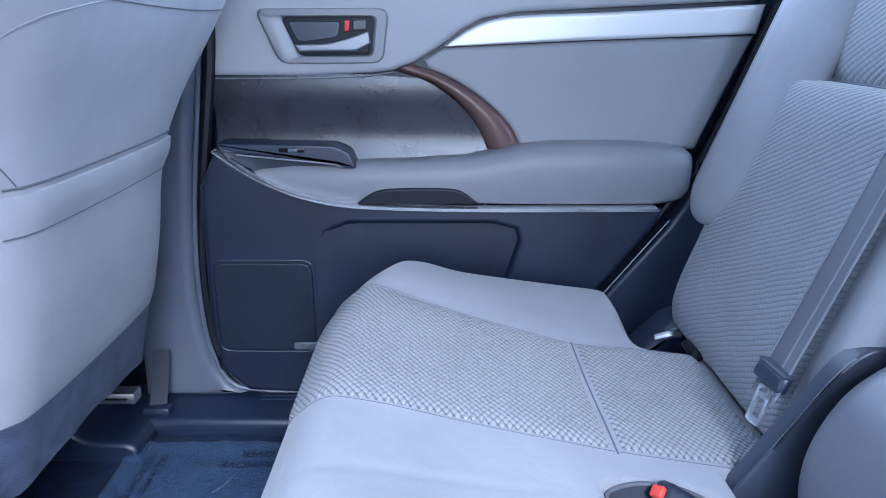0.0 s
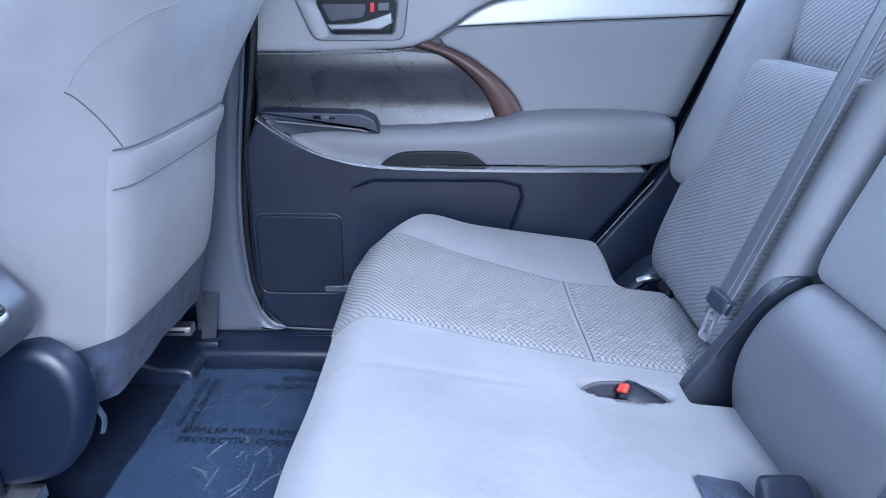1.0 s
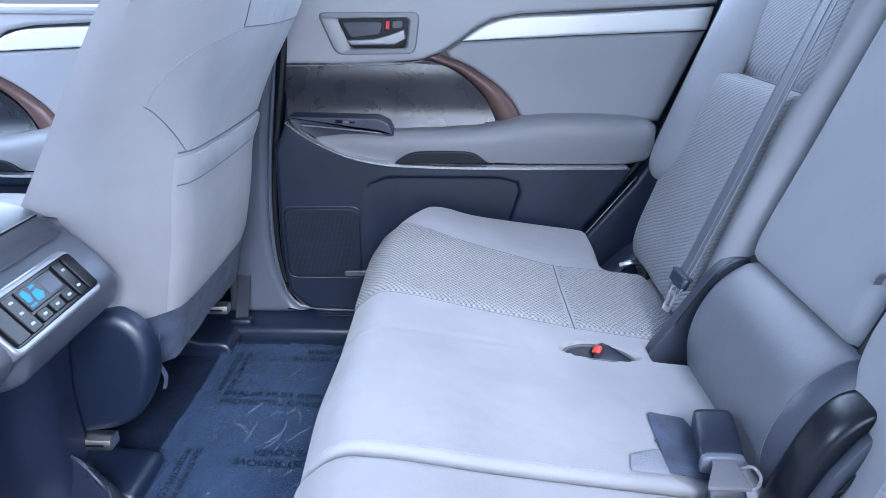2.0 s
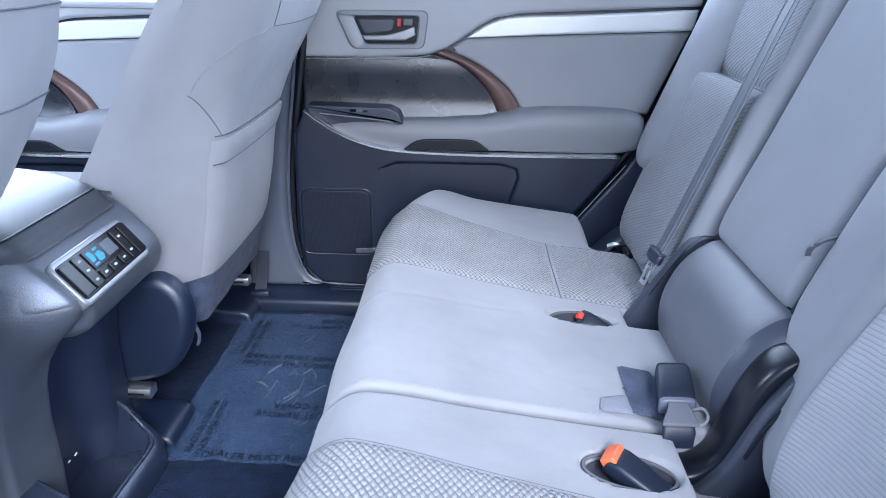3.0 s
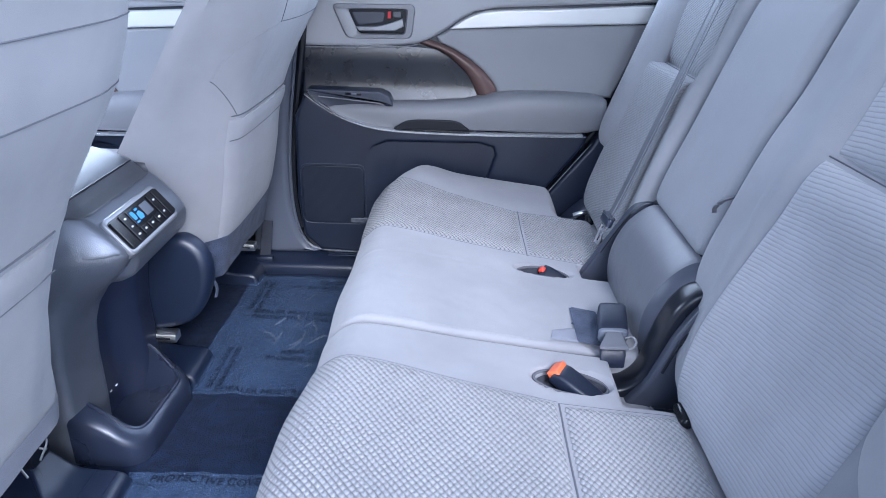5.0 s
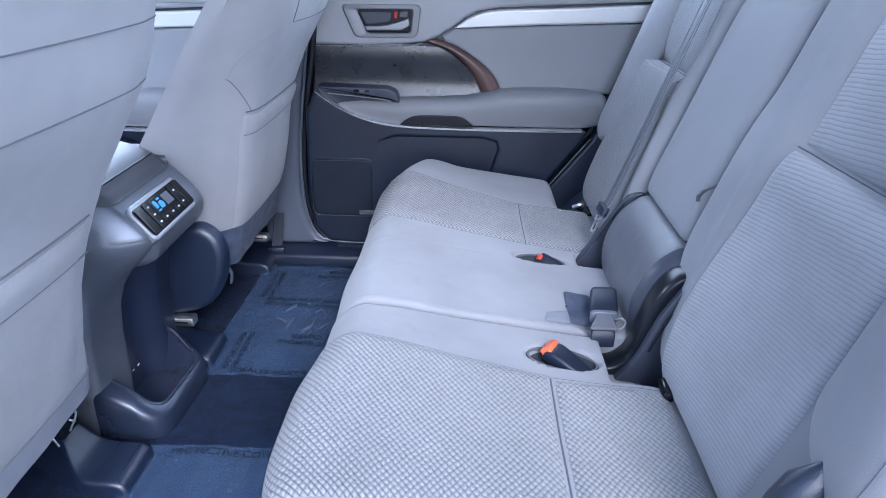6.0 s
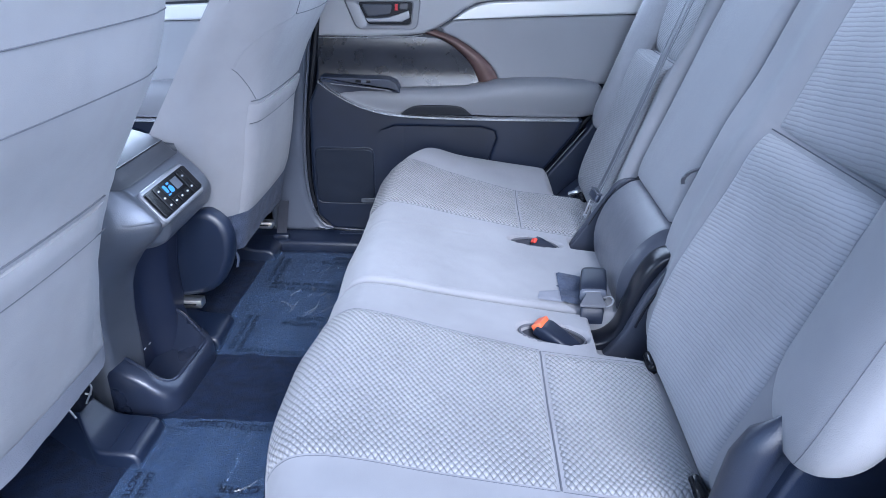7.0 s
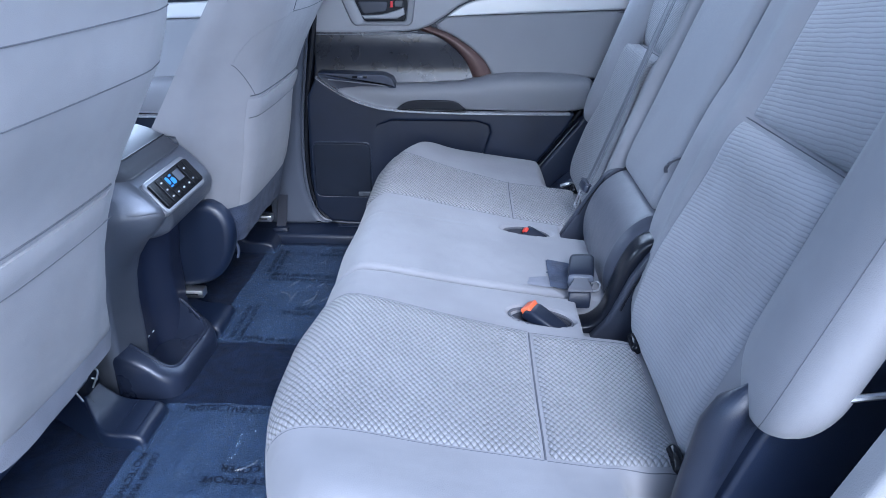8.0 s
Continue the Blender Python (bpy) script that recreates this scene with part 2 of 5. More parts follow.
def spline(pts, n, closed=True):
    """n points evenly spaced along a smooth curve through pts."""
    p = np.array(pts, float)
    k = len(p)
    out = []
    for i in range(k if closed else k - 1):
        if closed:
            a, b, c, d = p[i - 1], p[i], p[(i + 1) % k], p[(i + 2) % k]
        else:
            b, c = p[i], p[i + 1]
            a = p[i - 1] if i else 2 * b - c
            d = p[i + 2] if i + 2 < k else 2 * c - b
        for s in np.linspace(0, 1, 24, endpoint=False):
            out.append(0.5 * (2 * b + (c - a) * s + (2 * a - 5 * b + 4 * c - d) * s**2 + (3 * b - a - 3 * c + d) * s**3))
    out.append(p[0] if closed else p[-1])
    out = np.array(out)
    length = np.concatenate(([0], np.cumsum(np.linalg.norm(np.diff(out, axis=0), axis=1))))
    want = np.linspace(0, length[-1], n, endpoint=not closed)
    return np.stack([np.interp(want, length, out[:, j]) for j in range(p.shape[1])], 1)


def smooth01(x):
    x = min(1.0, max(0.0, x))
    return x * x * (3 - 2 * x)


class Pad:
    """A cushion: an outline in x and z carried along y, its two ends rounded off. off(y, x, z) swells or sinks the skin; warp(x, y, z) bends the whole."""

    def __init__(self, outline, y0, y1, r0, r1, off=None, warp=None, n=200):
        self.p = spline(outline, n)
        t = np.roll(self.p, -1, 0) - np.roll(self.p, 1, 0)
        t /= np.linalg.norm(t, axis=1)[:, None]
        area = np.sum(self.p[:, 0] * np.roll(self.p[:, 1], -1) - np.roll(self.p[:, 0], -1) * self.p[:, 1])
        self.nrm = np.stack([t[:, 1], -t[:, 0]], 1) * (1 if area > 0 else -1)
        self.n, self.y0, self.y1, self.r0, self.r1, self.off, self.warp = n, y0, y1, r0, r1, off, warp
        self.step = np.linalg.norm(self.p[1] - self.p[0])

    def inset(self, y):
        a = 0
        for d, r in ((y - self.y0, self.r0), (self.y1 - y, self.r1)):
            d = max(0, d)
            if d < r:
                a += r - math.sqrt(max(0, r * r - (r - d) ** 2))
        return a

    def point(self, y, f, extra=0.0):
        f %= self.n
        i, k = int(f), f - int(f)
        j = (i + 1) % self.n
        i %= self.n
        p, m = self.p[i] * (1 - k) + self.p[j] * k, self.nrm[i] * (1 - k) + self.nrm[j] * k
        o = extra - self.inset(y) + (self.off(y, p[0], p[1]) if self.off else 0)
        q = (p[0] + m[0] * o, y, p[1] + m[1] * o)
        return self.warp(*q) if self.warp else q

    def find(self, x=None, z=None):
        """Index of the skin's upper or front place with that x (or z)."""
        best, bi = 1e9, 0
        for i in range(self.n):
            d = abs(self.p[i, 0] - x) if x is not None else abs(self.p[i, 1] - z)
            ok = self.nrm[i, 1] > 0.1 if x is not None else self.nrm[i, 0] < -0.1
            if ok and d < best:
                best, bi = d, i
        return bi

    def ys(self, step):
        mid = np.arange(self.y0 + self.r0, self.y1 - self.r1, step)
        a = [self.y0 + self.r0 * (1 - math.cos(k)) for k in np.linspace(0.02, math.pi / 2, 9)[:-1]]
        b = [self.y1 - self.r1 * (1 - math.cos(k)) for k in np.linspace(0.02, math.pi / 2, 9)]
        return a + list(mid) + b[::-1]

    def body(self, step=0.012):
        bm = bmesh.new()
        rows = [[bm.verts.new(self.point(y, i)) for i in range(self.n)] for y in self.ys(step)]
        for a, b in zip(rows, rows[1:]):
            for i in range(self.n):
                bm.faces.new((a[i], a[(i + 1) % self.n], b[(i + 1) % self.n], b[i]))
        bm.faces.new(rows[0])
        bm.faces.new(rows[-1][::-1])
        return bm

    def patch(self, f0, f1, lo, hi, nu, nv, rise=0.006, sink=0.002, edge=0.02):
        """A panel sewn into the skin between two places f0, f1 along the outline and lo(k), hi(k) across, with its edges drawn in."""
        bm = bmesh.new()
        uvl = bm.loops.layers.uv.new("UVMap")
        length = abs(f1 - f0) * self.step
        grid = []
        for j in range(nv + 1):
            k = j / nv
            f = f0 + (f1 - f0) * k
            a, b = lo(k), hi(k)
            row = []
            for i in range(nu + 1):
                y = a + (b - a) * i / nu
                e = min(i / nu * (b - a), (1 - i / nu) * (b - a), k * length, (1 - k) * length) / edge
                e = math.sqrt(max(0, 1 - (1 - min(1, e)) ** 2))
                row.append((bm.verts.new(self.point(y, f, -sink + (rise + sink) * e)), (y, k * length)))
            grid.append(row)
        for j in range(nv):
            for i in range(nu):
                q = (grid[j][i], grid[j][i + 1], grid[j + 1][i + 1], grid[j + 1][i])
                face = bm.faces.new([v for v, _ in q])
                for loop, (_, w) in zip(face.loops, q):
                    loop[uvl].uv = w
        return bm


def tube(pts, r, n=8, smooth_pts=0, closed=False):
    """A round cord through pts."""
    p = spline(pts, smooth_pts, closed) if smooth_pts else np.array(pts, float)
    bm = bmesh.new()
    rings = []
    for i in range(len(p)):
        if closed:
            d = p[(i + 1) % len(p)] - p[i - 1]
        else:
            d = p[min(i + 1, len(p) - 1)] - p[max(i - 1, 0)]
        d = Vector(d).normalized()
        a = d.cross(Vector((0, 0, 1)) if abs(d.z) < 0.9 else Vector((0, 1, 0))).normalized()
        b2 = d.cross(a)
        rings.append([bm.verts.new(Vector(p[i]) + (a * math.cos(w) + b2 * math.sin(w)) * r) for w in np.linspace(0, 2 * math.pi, n, endpoint=False)])
    pairs = list(zip(rings, rings[1:])) + ([(rings[-1], rings[0])] if closed else [])
    for x, y in pairs:
        for i in range(n):
            bm.faces.new((x[i], x[(i + 1) % n], y[(i + 1) % n], y[i]))
    if not closed:
        bm.faces.new(rings[0])
        bm.faces.new(rings[-1][::-1])
    return bm


def ribbon(pts, side, width, thick=0.0016, n=30):
    """A flat strap through pts, its width along side."""
    p = spline(pts, n, False)
    s = Vector(side).normalized()
    bm = bmesh.new()
    rows = []
    for i in range(n):
        d = Vector(p[min(i + 1, n - 1)] - p[max(i - 1, 0)]).normalized()
        w = (s - d * s.dot(d)).normalized()
        m = d.cross(w) * thick / 2
        c = Vector(p[i])
        rows.append([bm.verts.new(c + w * width / 2 * a + m * b2) for a, b2 in ((-1, -0.3), (-0.94, -1), (0.94, -1), (1, -0.3), (1, 0.3), (0.94, 1), (-0.94, 1), (-1, 0.3))])
    for a, b2 in zip(rows, rows[1:]):
        for i in range(8):
            bm.faces.new((a[i], a[(i + 1) % 8], b2[(i + 1) % 8], b2[i]))
    bm.faces.new(rows[0])
    bm.faces.new(rows[-1][::-1])
    return bm


def loft(rings, cap=True):
    bm = bmesh.new()
    rows = [[bm.verts.new(p) for p in ring] for ring in rings]
    n = len(rows[0])
    for a, b2 in zip(rows, rows[1:]):
        for i in range(n):
            bm.faces.new((a[i], a[(i + 1) % n], b2[(i + 1) % n], b2[i]))
    if cap:
        bm.faces.new(rows[0])
        bm.faces.new(rows[-1][::-1])
    return bm


def slab(outline, y, depth, bevel=0.004):
    """A panel with an outline in x and z, its face at y towards -y, its edges rounded."""
    o = np.array(outline, float)
    area = np.sum(o[:, 0] * np.roll(o[:, 1], -1) - np.roll(o[:, 0], -1) * o[:, 1])
    if area < 0:
        o = o[::-1]
    keep = [o[0]]
    for q in o[1:]:
        if np.linalg.norm(q - keep[-1]) > bevel * 0.7:
            keep.append(q)
    if np.linalg.norm(keep[0] - keep[-1]) < bevel * 0.7:
        keep.pop()
    o = np.array(keep)
    n = len(o)

    def shrink(q, d):
        e = np.roll(q, -1, 0) - q
        e /= np.linalg.norm(e, axis=1)[:, None] + 1e-12
        nn = np.stack([-e[:, 1], e[:, 0]], 1)
        m = nn + np.roll(nn, 1, 0)
        m /= np.maximum(0.5, np.sum(m * m, axis=1) / 2)[:, None] + 1e-9
        return q + m * d

    rings = [[(p[0], y + depth, p[1]) for p in o]]
    for a in (0, 0.25, 0.5, 0.75, 1):
        w = a * math.pi / 2
        rings.append([(p[0], y + bevel * (1 - math.sin(w)), p[1]) for p in shrink(o, bevel * (1 - math.cos(w)))])
    rings.append([(p[0], y, p[1]) for p in shrink(o, bevel * 1.0 + 0.0012)])
    return loft(rings)


def box(x0, x1, y0, y1, z0, z1, bevel=0.004, seg=2):
    bm = bmesh.new()
    bmesh.ops.create_cube(bm, size=1)
    for v in bm.verts:
        v.co = ((x0 + x1) / 2 + v.co.x * (x1 - x0), (y0 + y1) / 2 + v.co.y * (y1 - y0), (z0 + z1) / 2 + v.co.z * (z1 - z0))
    if bevel:
        bmesh.ops.bevel(bm, geom=bm.edges[:], offset=bevel, segments=seg, affect="EDGES", profile=0.5)
    return bm


def turned(bm, m):
    bmesh.ops.transform(bm, matrix=m, verts=bm.verts)
    return bm


def letters(body, size):
    """Flat printed letters as a mesh, centred, in the built-in font."""
    cu = bpy.data.curves.new("print", "FONT")
    cu.body, cu.size, cu.align_x, cu.align_y = body, size, "LEFT", "CENTER"
    ob = new("print", cu)
    bpy.context.view_layer.update()
    me = bpy.data.meshes.new_from_object(ob.evaluated_get(bpy.context.evaluated_depsgraph_get()))
    bpy.data.objects.remove(ob)
    bm = bmesh.new()
    bm.from_mesh(me)
    bpy.data.meshes.remove(me)
    return bm


# ---- the cabin shell ----
def carpet_floor():
    bm = bmesh.new()
    nx, ny = 90, 80
    g = [[bm.verts.new((-1.9 + 2.9 * i / nx, -0.74 + 1.48 * j / ny, 0.006 * noise.noise((i * 0.23, j * 0.23, 0)) - 0.003)) for j in range(ny + 1)] for i in range(nx + 1)]
    for i in range(nx):
        for j in range(ny):
            bm.faces.new((g[i][j], g[i + 1][j], g[i + 1][j + 1], g[i][j + 1]))
    return tagged(finish("floor", bm, CARPET), "dark navy carpet on the cabin floor", "floor", kind="structure")


carpet_floor()
tagged(finish("ground", box(-60, 60, -60, 60, -0.6, -0.5, 0), GROUND), "plain unseen ground under the car", "ground", kind="structure")
tagged(finish("floor_pan", box(-1.9, 1.0, -0.76, 0.8, -0.12, -0.02, 0), BLACK), "black floor pan under the carpet", "floor pan", kind="structure")
tagged(finish("ceiling", box(-1.5, 1.0, -0.66, 0.70, 1.28, 1.33, 0.02), HEAD), "pale grey cloth headlining", "ceiling", kind="structure")
tagged(finish("wall_front", box(-1.98, -1.9, -0.8, 0.8, -0.1, 0.8, 0.02), BLACK), "black dashboard wall ahead of the front seats", "wall", kind="structure")
tagged(finish("wall_rear", box(1.0, 1.06, -0.8, 0.8, -0.1, 0.8, 0.02), BLACK), "dark trim behind the rear bench", "wall", kind="structure")


# plain pillars that carry the roof
for side, label in ((-1, "near"), (1, "far")):
    for name, foot, head, wide in (("front", (-1.88, 0.79, 0.66), (-1.42, 0.66, 1.30), 0.05), ("rear", (0.97, 0.79, 0.76), (0.93, 0.66, 1.30), 0.06), ("side", (0.55, 0.80, 0.78), (0.52, 0.66, 1.30), 0.06)):
        bm = loft([[(p[0] + a * wide, side * p[1] + b * 0.025, p[2]) for a, b in ((-1, -1), (-1, 1), (1, 1), (1, -1))] for p in (foot, head)])
        bmesh.ops.bevel(bm, geom=bm.edges[:], offset=0.008, segments=2, affect="EDGES")
        tagged(finish("roof_pillar", bm, HEAD), "pale grey trimmed roof pillar on the " + label + " side", "pillar", kind="structure")
tagged(finish("roof_pillar", box(-0.68, -0.56, 0.68, 0.73, 0.82, 1.30, 0.015), HEAD), "pale grey trimmed roof pillar between the far doors", "pillar", kind="structure")


# the near side: closed front door, pillar and quarter panel round the open doorway
tagged(finish("wall_left_front", box(-1.9, -0.80, -0.85, -0.79, -0.1, 0.70, 0.02), TRIM), "grey inner side of the closed near front door", "wall", kind="structure")
tagged(finish("wall_left_pillar", box(-0.86, -0.76, -0.80, -0.70, -0.1, 1.30, 0.03, 3), PILLAR), "grey trimmed pillar between the near doors", "pillar", kind="structure")
tagged(finish("wall_left_rear", box(0.45, 1.0, -0.84, -0.78, -0.1, 0.82, 0.02), TRIM), "grey quarter panel behind the near doorway", "wall", kind="structure")


# ---- right rear door ----
STRIP = [(-0.556, 0.503), (-0.522, 0.479), (-0.485, 0.457), (-0.427, 0.433), (-0.35, 0.417), (-0.25, 0.4115), (-0.11, 0.41), (0.03, 0.411), (0.185, 0.413)]
ARC_OUT = [(-0.228, 0.639), (-0.166, 0.616), (-0.107, 0.579), (-0.066, 0.541), (-0.042, 0.500)]
ARC_IN = [(-0.264, 0.629), (-0.205, 0.611), (-0.157, 0.579), (-0.122, 0.541), (-0.097, 0.490)]


def curve2(pts, n):
    return [tuple(p) for p in spline(pts, n, False)]


def rounded(pts, r, n=5):
    """Corner points of an outline with every corner rounded by r."""
    p = [Vector((a, b)) for a, b in pts]
    out = []
    for i in range(len(p)):
        a, b2, c = p[i - 1], p[i], p[(i + 1) % len(p)]
        u, v = (a - b2), (c - b2)
        d = min(r, u.length * 0.45, v.length * 0.45)
        s, e = b2 + u.normalized() * d, b2 + v.normalized() * d
        for k in np.linspace(0, 1, n):
            out.append(tuple(s * (1 - k) ** 2 + b2 * 2 * k * (1 - k) + e * k * k))
    return out


def ring_slab(outer, inner, y, depth, bevel):
    """A flat frame with a hole; both outlines have the same count."""
    o, i2 = np.array(outer), np.array(inner)
    rings = []
    for pts, yy in ((o, y + depth), (o, y + bevel), (o + (i2 - o) * 0.12, y), (o + (i2 - o) * 0.8, y), (i2, y + bevel), (i2, y + depth)):
        rings.append([(p[0], yy, p[1]) for p in pts])
    return loft(rings, cap=False)


def car_door(name, label, top_z):
    d = thing(name, label, "car door", kind="structure")
    skin = rounded([(-0.568, top_z), (-0.566, 0.6), (-0.602, 0.3), (-0.602, 0.03), (-0.03, 0.03), (0.06, 0.2), (0.19, 0.375), (0.262, 0.50), (0.34, 0.73), (0.345, top_z)], 0.03)
    part("door_shell", slab(skin, 0.772, 0.05, 0.006), DOORBLACK, d)
    low = [(-0.588, 0.44), (-0.597, 0.2), (-0.585, 0.09), (-0.54, 0.045), (-0.40, 0.04), (-0.392, 0.2), (-0.386, 0.33), (-0.375, 0.36), (-0.34, 0.376), (-0.09, 0.378), (-0.052, 0.368), (-0.045, 0.348), (-0.070, 0.26), (-0.13, 0.04), (-0.03, 0.05), (0.06, 0.2), (0.185, 0.37), (0.2, 0.405)]
    part("lower_panel", slab(low + curve2(STRIP, 30)[::-1], 0.706, 0.07, 0.010), DOORBLACK, d, "black grained plastic lower panel with a map pocket")
    part("pocket_floor", slab(rounded([(-0.41, 0.05), (-0.41, 0.385), (-0.03, 0.385), (-0.06, 0.05)], 0.02), 0.722, 0.04, 0.004), DOORBLACK, d)
    bm = bmesh.new()
    g = [[bm.verts.new((x, 0.7055 + 0.0175 * smooth01((x + 0.400) / 0.10), z)) for z in np.linspace(0.045, 0.374, 12)] for x in np.linspace(-0.402, -0.298, 20)]
    for a, b in zip(g, g[1:]):
        for i in range(11):
            bm.faces.new((a[i], a[i + 1], b[i + 1], b[i]))
    part("pocket_cheek", bm, DOORBLACK, d, "", 60)
    grille = part("speaker_grille", slab(rounded([(-0.580, 0.135), (-0.580, 0.305), (-0.406, 0.306), (-0.406, 0.135)], 0.022), 0.7015, 0.02, 0.003), GRILLE, d, "black perforated speaker grille")
    part("grille_rim", tube([(a, 0.705, c) for a, c in rounded([(-0.584, 0.131), (-0.584, 0.309), (-0.402, 0.310), (-0.402, 0.131)], 0.024)], 0.0012, 6, 0, True), SHIELD, grille)
    part("door_lamp", slab(rounded([(-0.448, 0.136), (-0.448, 0.152), (-0.392, 0.153), (-0.392, 0.137)], 0.006), 0.700, 0.02, 0.003), LAMPLENS, d, "small clear courtesy lamp")
    top = [(-0.566, top_z), (-0.566, 0.616), (-0.41, 0.618), (-0.30, 0.624), (-0.262, 0.629), (-0.225, 0.643), (-0.185, 0.668), (-0.15, 0.694), (-0.115, 0.712), (-0.06, 0.722), (0.345, 0.745), (0.35, top_z)]
    part("upper_trim", slab(top, 0.752, 0.05, 0.009), TRIM, d, "grey soft plastic upper door trim")
    part("window_ledge", box(-0.57, 0.37, 0.742, 0.82, top_z - 0.012, top_z + 0.006, 0.008), TRIM, d)
    strip = curve2([(-0.178, 0.667), (-0.146, 0.690), (-0.105, 0.708), (-0.05, 0.7165), (0.1, 0.7235), (0.342, 0.738)], 26) + [(0.334, 0.692), (0.05, 0.679)]
    part("silver_trim", slab(strip, 0.7555, 0.03, 0.006), SILVER, d, "bright silver painted trim strip")
    pad = [(-0.212, 0.646), (-0.178, 0.665), (0.05, 0.677), (0.334, 0.690), (0.262, 0.50), (0.05, 0.495)] + curve2(ARC_OUT, 20)[2:][::-1]
    part("insert_pad", slab(pad, 0.762, 0.03, 0.008), VINYL, d, "grey padded vinyl insert")
    bm = bmesh.new()
    g = []
    for p, q in zip(spline(ARC_IN, 30, False), spline(ARC_OUT, 30, False)):
        g.append([bm.verts.new((p[0] + (q[0] - p[0]) * k, 0.767 - 0.015 * math.sin(math.pi * k) ** 0.6, p[1] + (q[1] - p[1]) * k)) for k in np.linspace(0, 1, 13)])
    for a, b in zip(g, g[1:]):
        for i in range(12):
            bm.faces.new((a[i], a[i + 1], b[i + 1], b[i]))
    part("brown_trim", bm, BROWN, d, "curved brown satin trim", 60)
    bm = bmesh.new()
    arc = spline([(-0.31, 0.6205)] + ARC_IN, 60, False)
    lean_z = np.linspace(0.465, 0.625, 65)
    slope = np.interp(lean_z, [0.465, 0.505, 0.532, 0.575, 0.610, 0.625], [0.40, 0.22, -0.10, -0.22, 0.12, 0.25])
    lean_y = 0.748 + np.concatenate(([0.0], np.cumsum((slope[1:] + slope[:-1]) / 2 * np.diff(lean_z))))
    g = []
    for j in range(29):
        z = 0.470 + 0.152 * j / 28
        x1 = float(np.interp(-z, -arc[:, 1], arc[:, 0])) if z > 0.490 else -0.095
        if z > 0.619:
            x1 = -0.30
        y = float(np.interp(z, lean_z, lean_y))
        g.append([bm.verts.new((-0.565 + (x1 + 0.565) * i / 30, y, z)) for i in range(31)])
    for j in range(28):
        for i in range(30):
            bm.faces.new((g[j][i], g[j][i + 1], g[j + 1][i + 1], g[j + 1][i]))
    part("leatherette_panel", bm, LEATHER, d, "black leatherette panel with a sheen", 60)
    # highlight under the upper trim, built as a thin pale cord
    part("trim_highlight", tube([(x, 0.7515, z) for x, z in curve2([(-0.565, 0.6135), (-0.41, 0.6155), (-0.31, 0.620), (-0.262, 0.6265)], 24)], 0.0014, 6), BEZEL, d)
    part("label_tab", tube([(a, 0.7585, c) for a, c in rounded([(-0.130, 0.476), (-0.127, 0.494), (-0.106, 0.494), (-0.104, 0.476)], 0.005)], 0.0012, 5, 0, True), RUBBER, d)
    # pull handle in its bezel
    o = rounded([(-0.483, 0.723), (-0.266, 0.725), (-0.277, 0.641), (-0.447, 0.638)], 0.018, 8)
    i2 = rounded([(-0.441, 0.710), (-0.289, 0.712), (-0.296, 0.653), (-0.414, 0.651)], 0.010, 8)
    bez = part("handle_bezel", ring_slab(o, i2, 0.744, 0.02, 0.004), BEZEL, d, "grey satin handle surround")
    part("handle_cup", slab([tuple(p) for p in i2], 0.7505, 0.01, 0.001), RUBBER, bez)
    part("cup_shell", slab(rounded([(-0.432, 0.704), (-0.345, 0.705), (-0.350, 0.679), (-0.415, 0.671)], 0.008), 0.7495, 0.004, 0.002), BLACK, bez)
    part("handle_lever", slab(curve2([(-0.420, 0.668), (-0.37, 0.670), (-0.335, 0.678), (-0.300, 0.690)], 12) + [(-0.297, 0.672), (-0.32, 0.660), (-0.412, 0.658)], 0.741, 0.012, 0.0025), PANELSILVER, bez, "silver grey pull lever")
    # black slab in place of the shade below the lever
    part("lever_shade", slab([(-0.412, 0.660), (-0.32, 0.662), (-0.300, 0.671), (-0.300, 0.657), (-0.410, 0.654)], 0.7435, 0.008, 0.001), RUBBER, bez)
    part("lock_button", slab(rounded([(-0.325, 0.707), (-0.302, 0.708), (-0.303, 0.692), (-0.326, 0.691)], 0.004), 0.745, 0.01, 0.002), LIDMAT, bez)
    part("lock_mark", slab([(-0.338, 0.706), (-0.330, 0.7065), (-0.331, 0.690), (-0.339, 0.6895)], 0.745, 0.008, 0.001), RED, bez, "red lock mark")
    # switch plate
    sw = part("switch_plate", slab(rounded([(-0.552, 0.514), (-0.358, 0.511), (-0.334, 0.500), (-0.322, 0.473), (-0.345, 0.474), (-0.350, 0.481), (-0.515, 0.497), (-0.545, 0.501)], 0.005), 0.706, 0.05, 0.003), BLACK, d)
    part("tray_recess", slab([(-0.556, 0.503), (-0.335, 0.484), (-0.325, 0.462), (-0.49, 0.462), (-0.545, 0.490)], 0.720, 0.02, 0.001), DOORBLACK, sw)
    part("tray_edge", tube([(-0.520, 0.7050, 0.4955), (-0.440, 0.7045, 0.4885), (-0.360, 0.7040, 0.4810), (-0.347, 0.7045, 0.4765)], 0.0015, 6, 20), BEZEL, sw)
    part("window_switch", box(-0.450, -0.406, 0.7055, 0.72, 0.4990, 0.5075, 0.002), GLOSS, sw)
    part("switch_rocker", box(-0.434, -0.418, 0.7035, 0.71, 0.5000, 0.5065, 0.002), PILLAR, sw)
    # armrest, carried along x
    rows = []
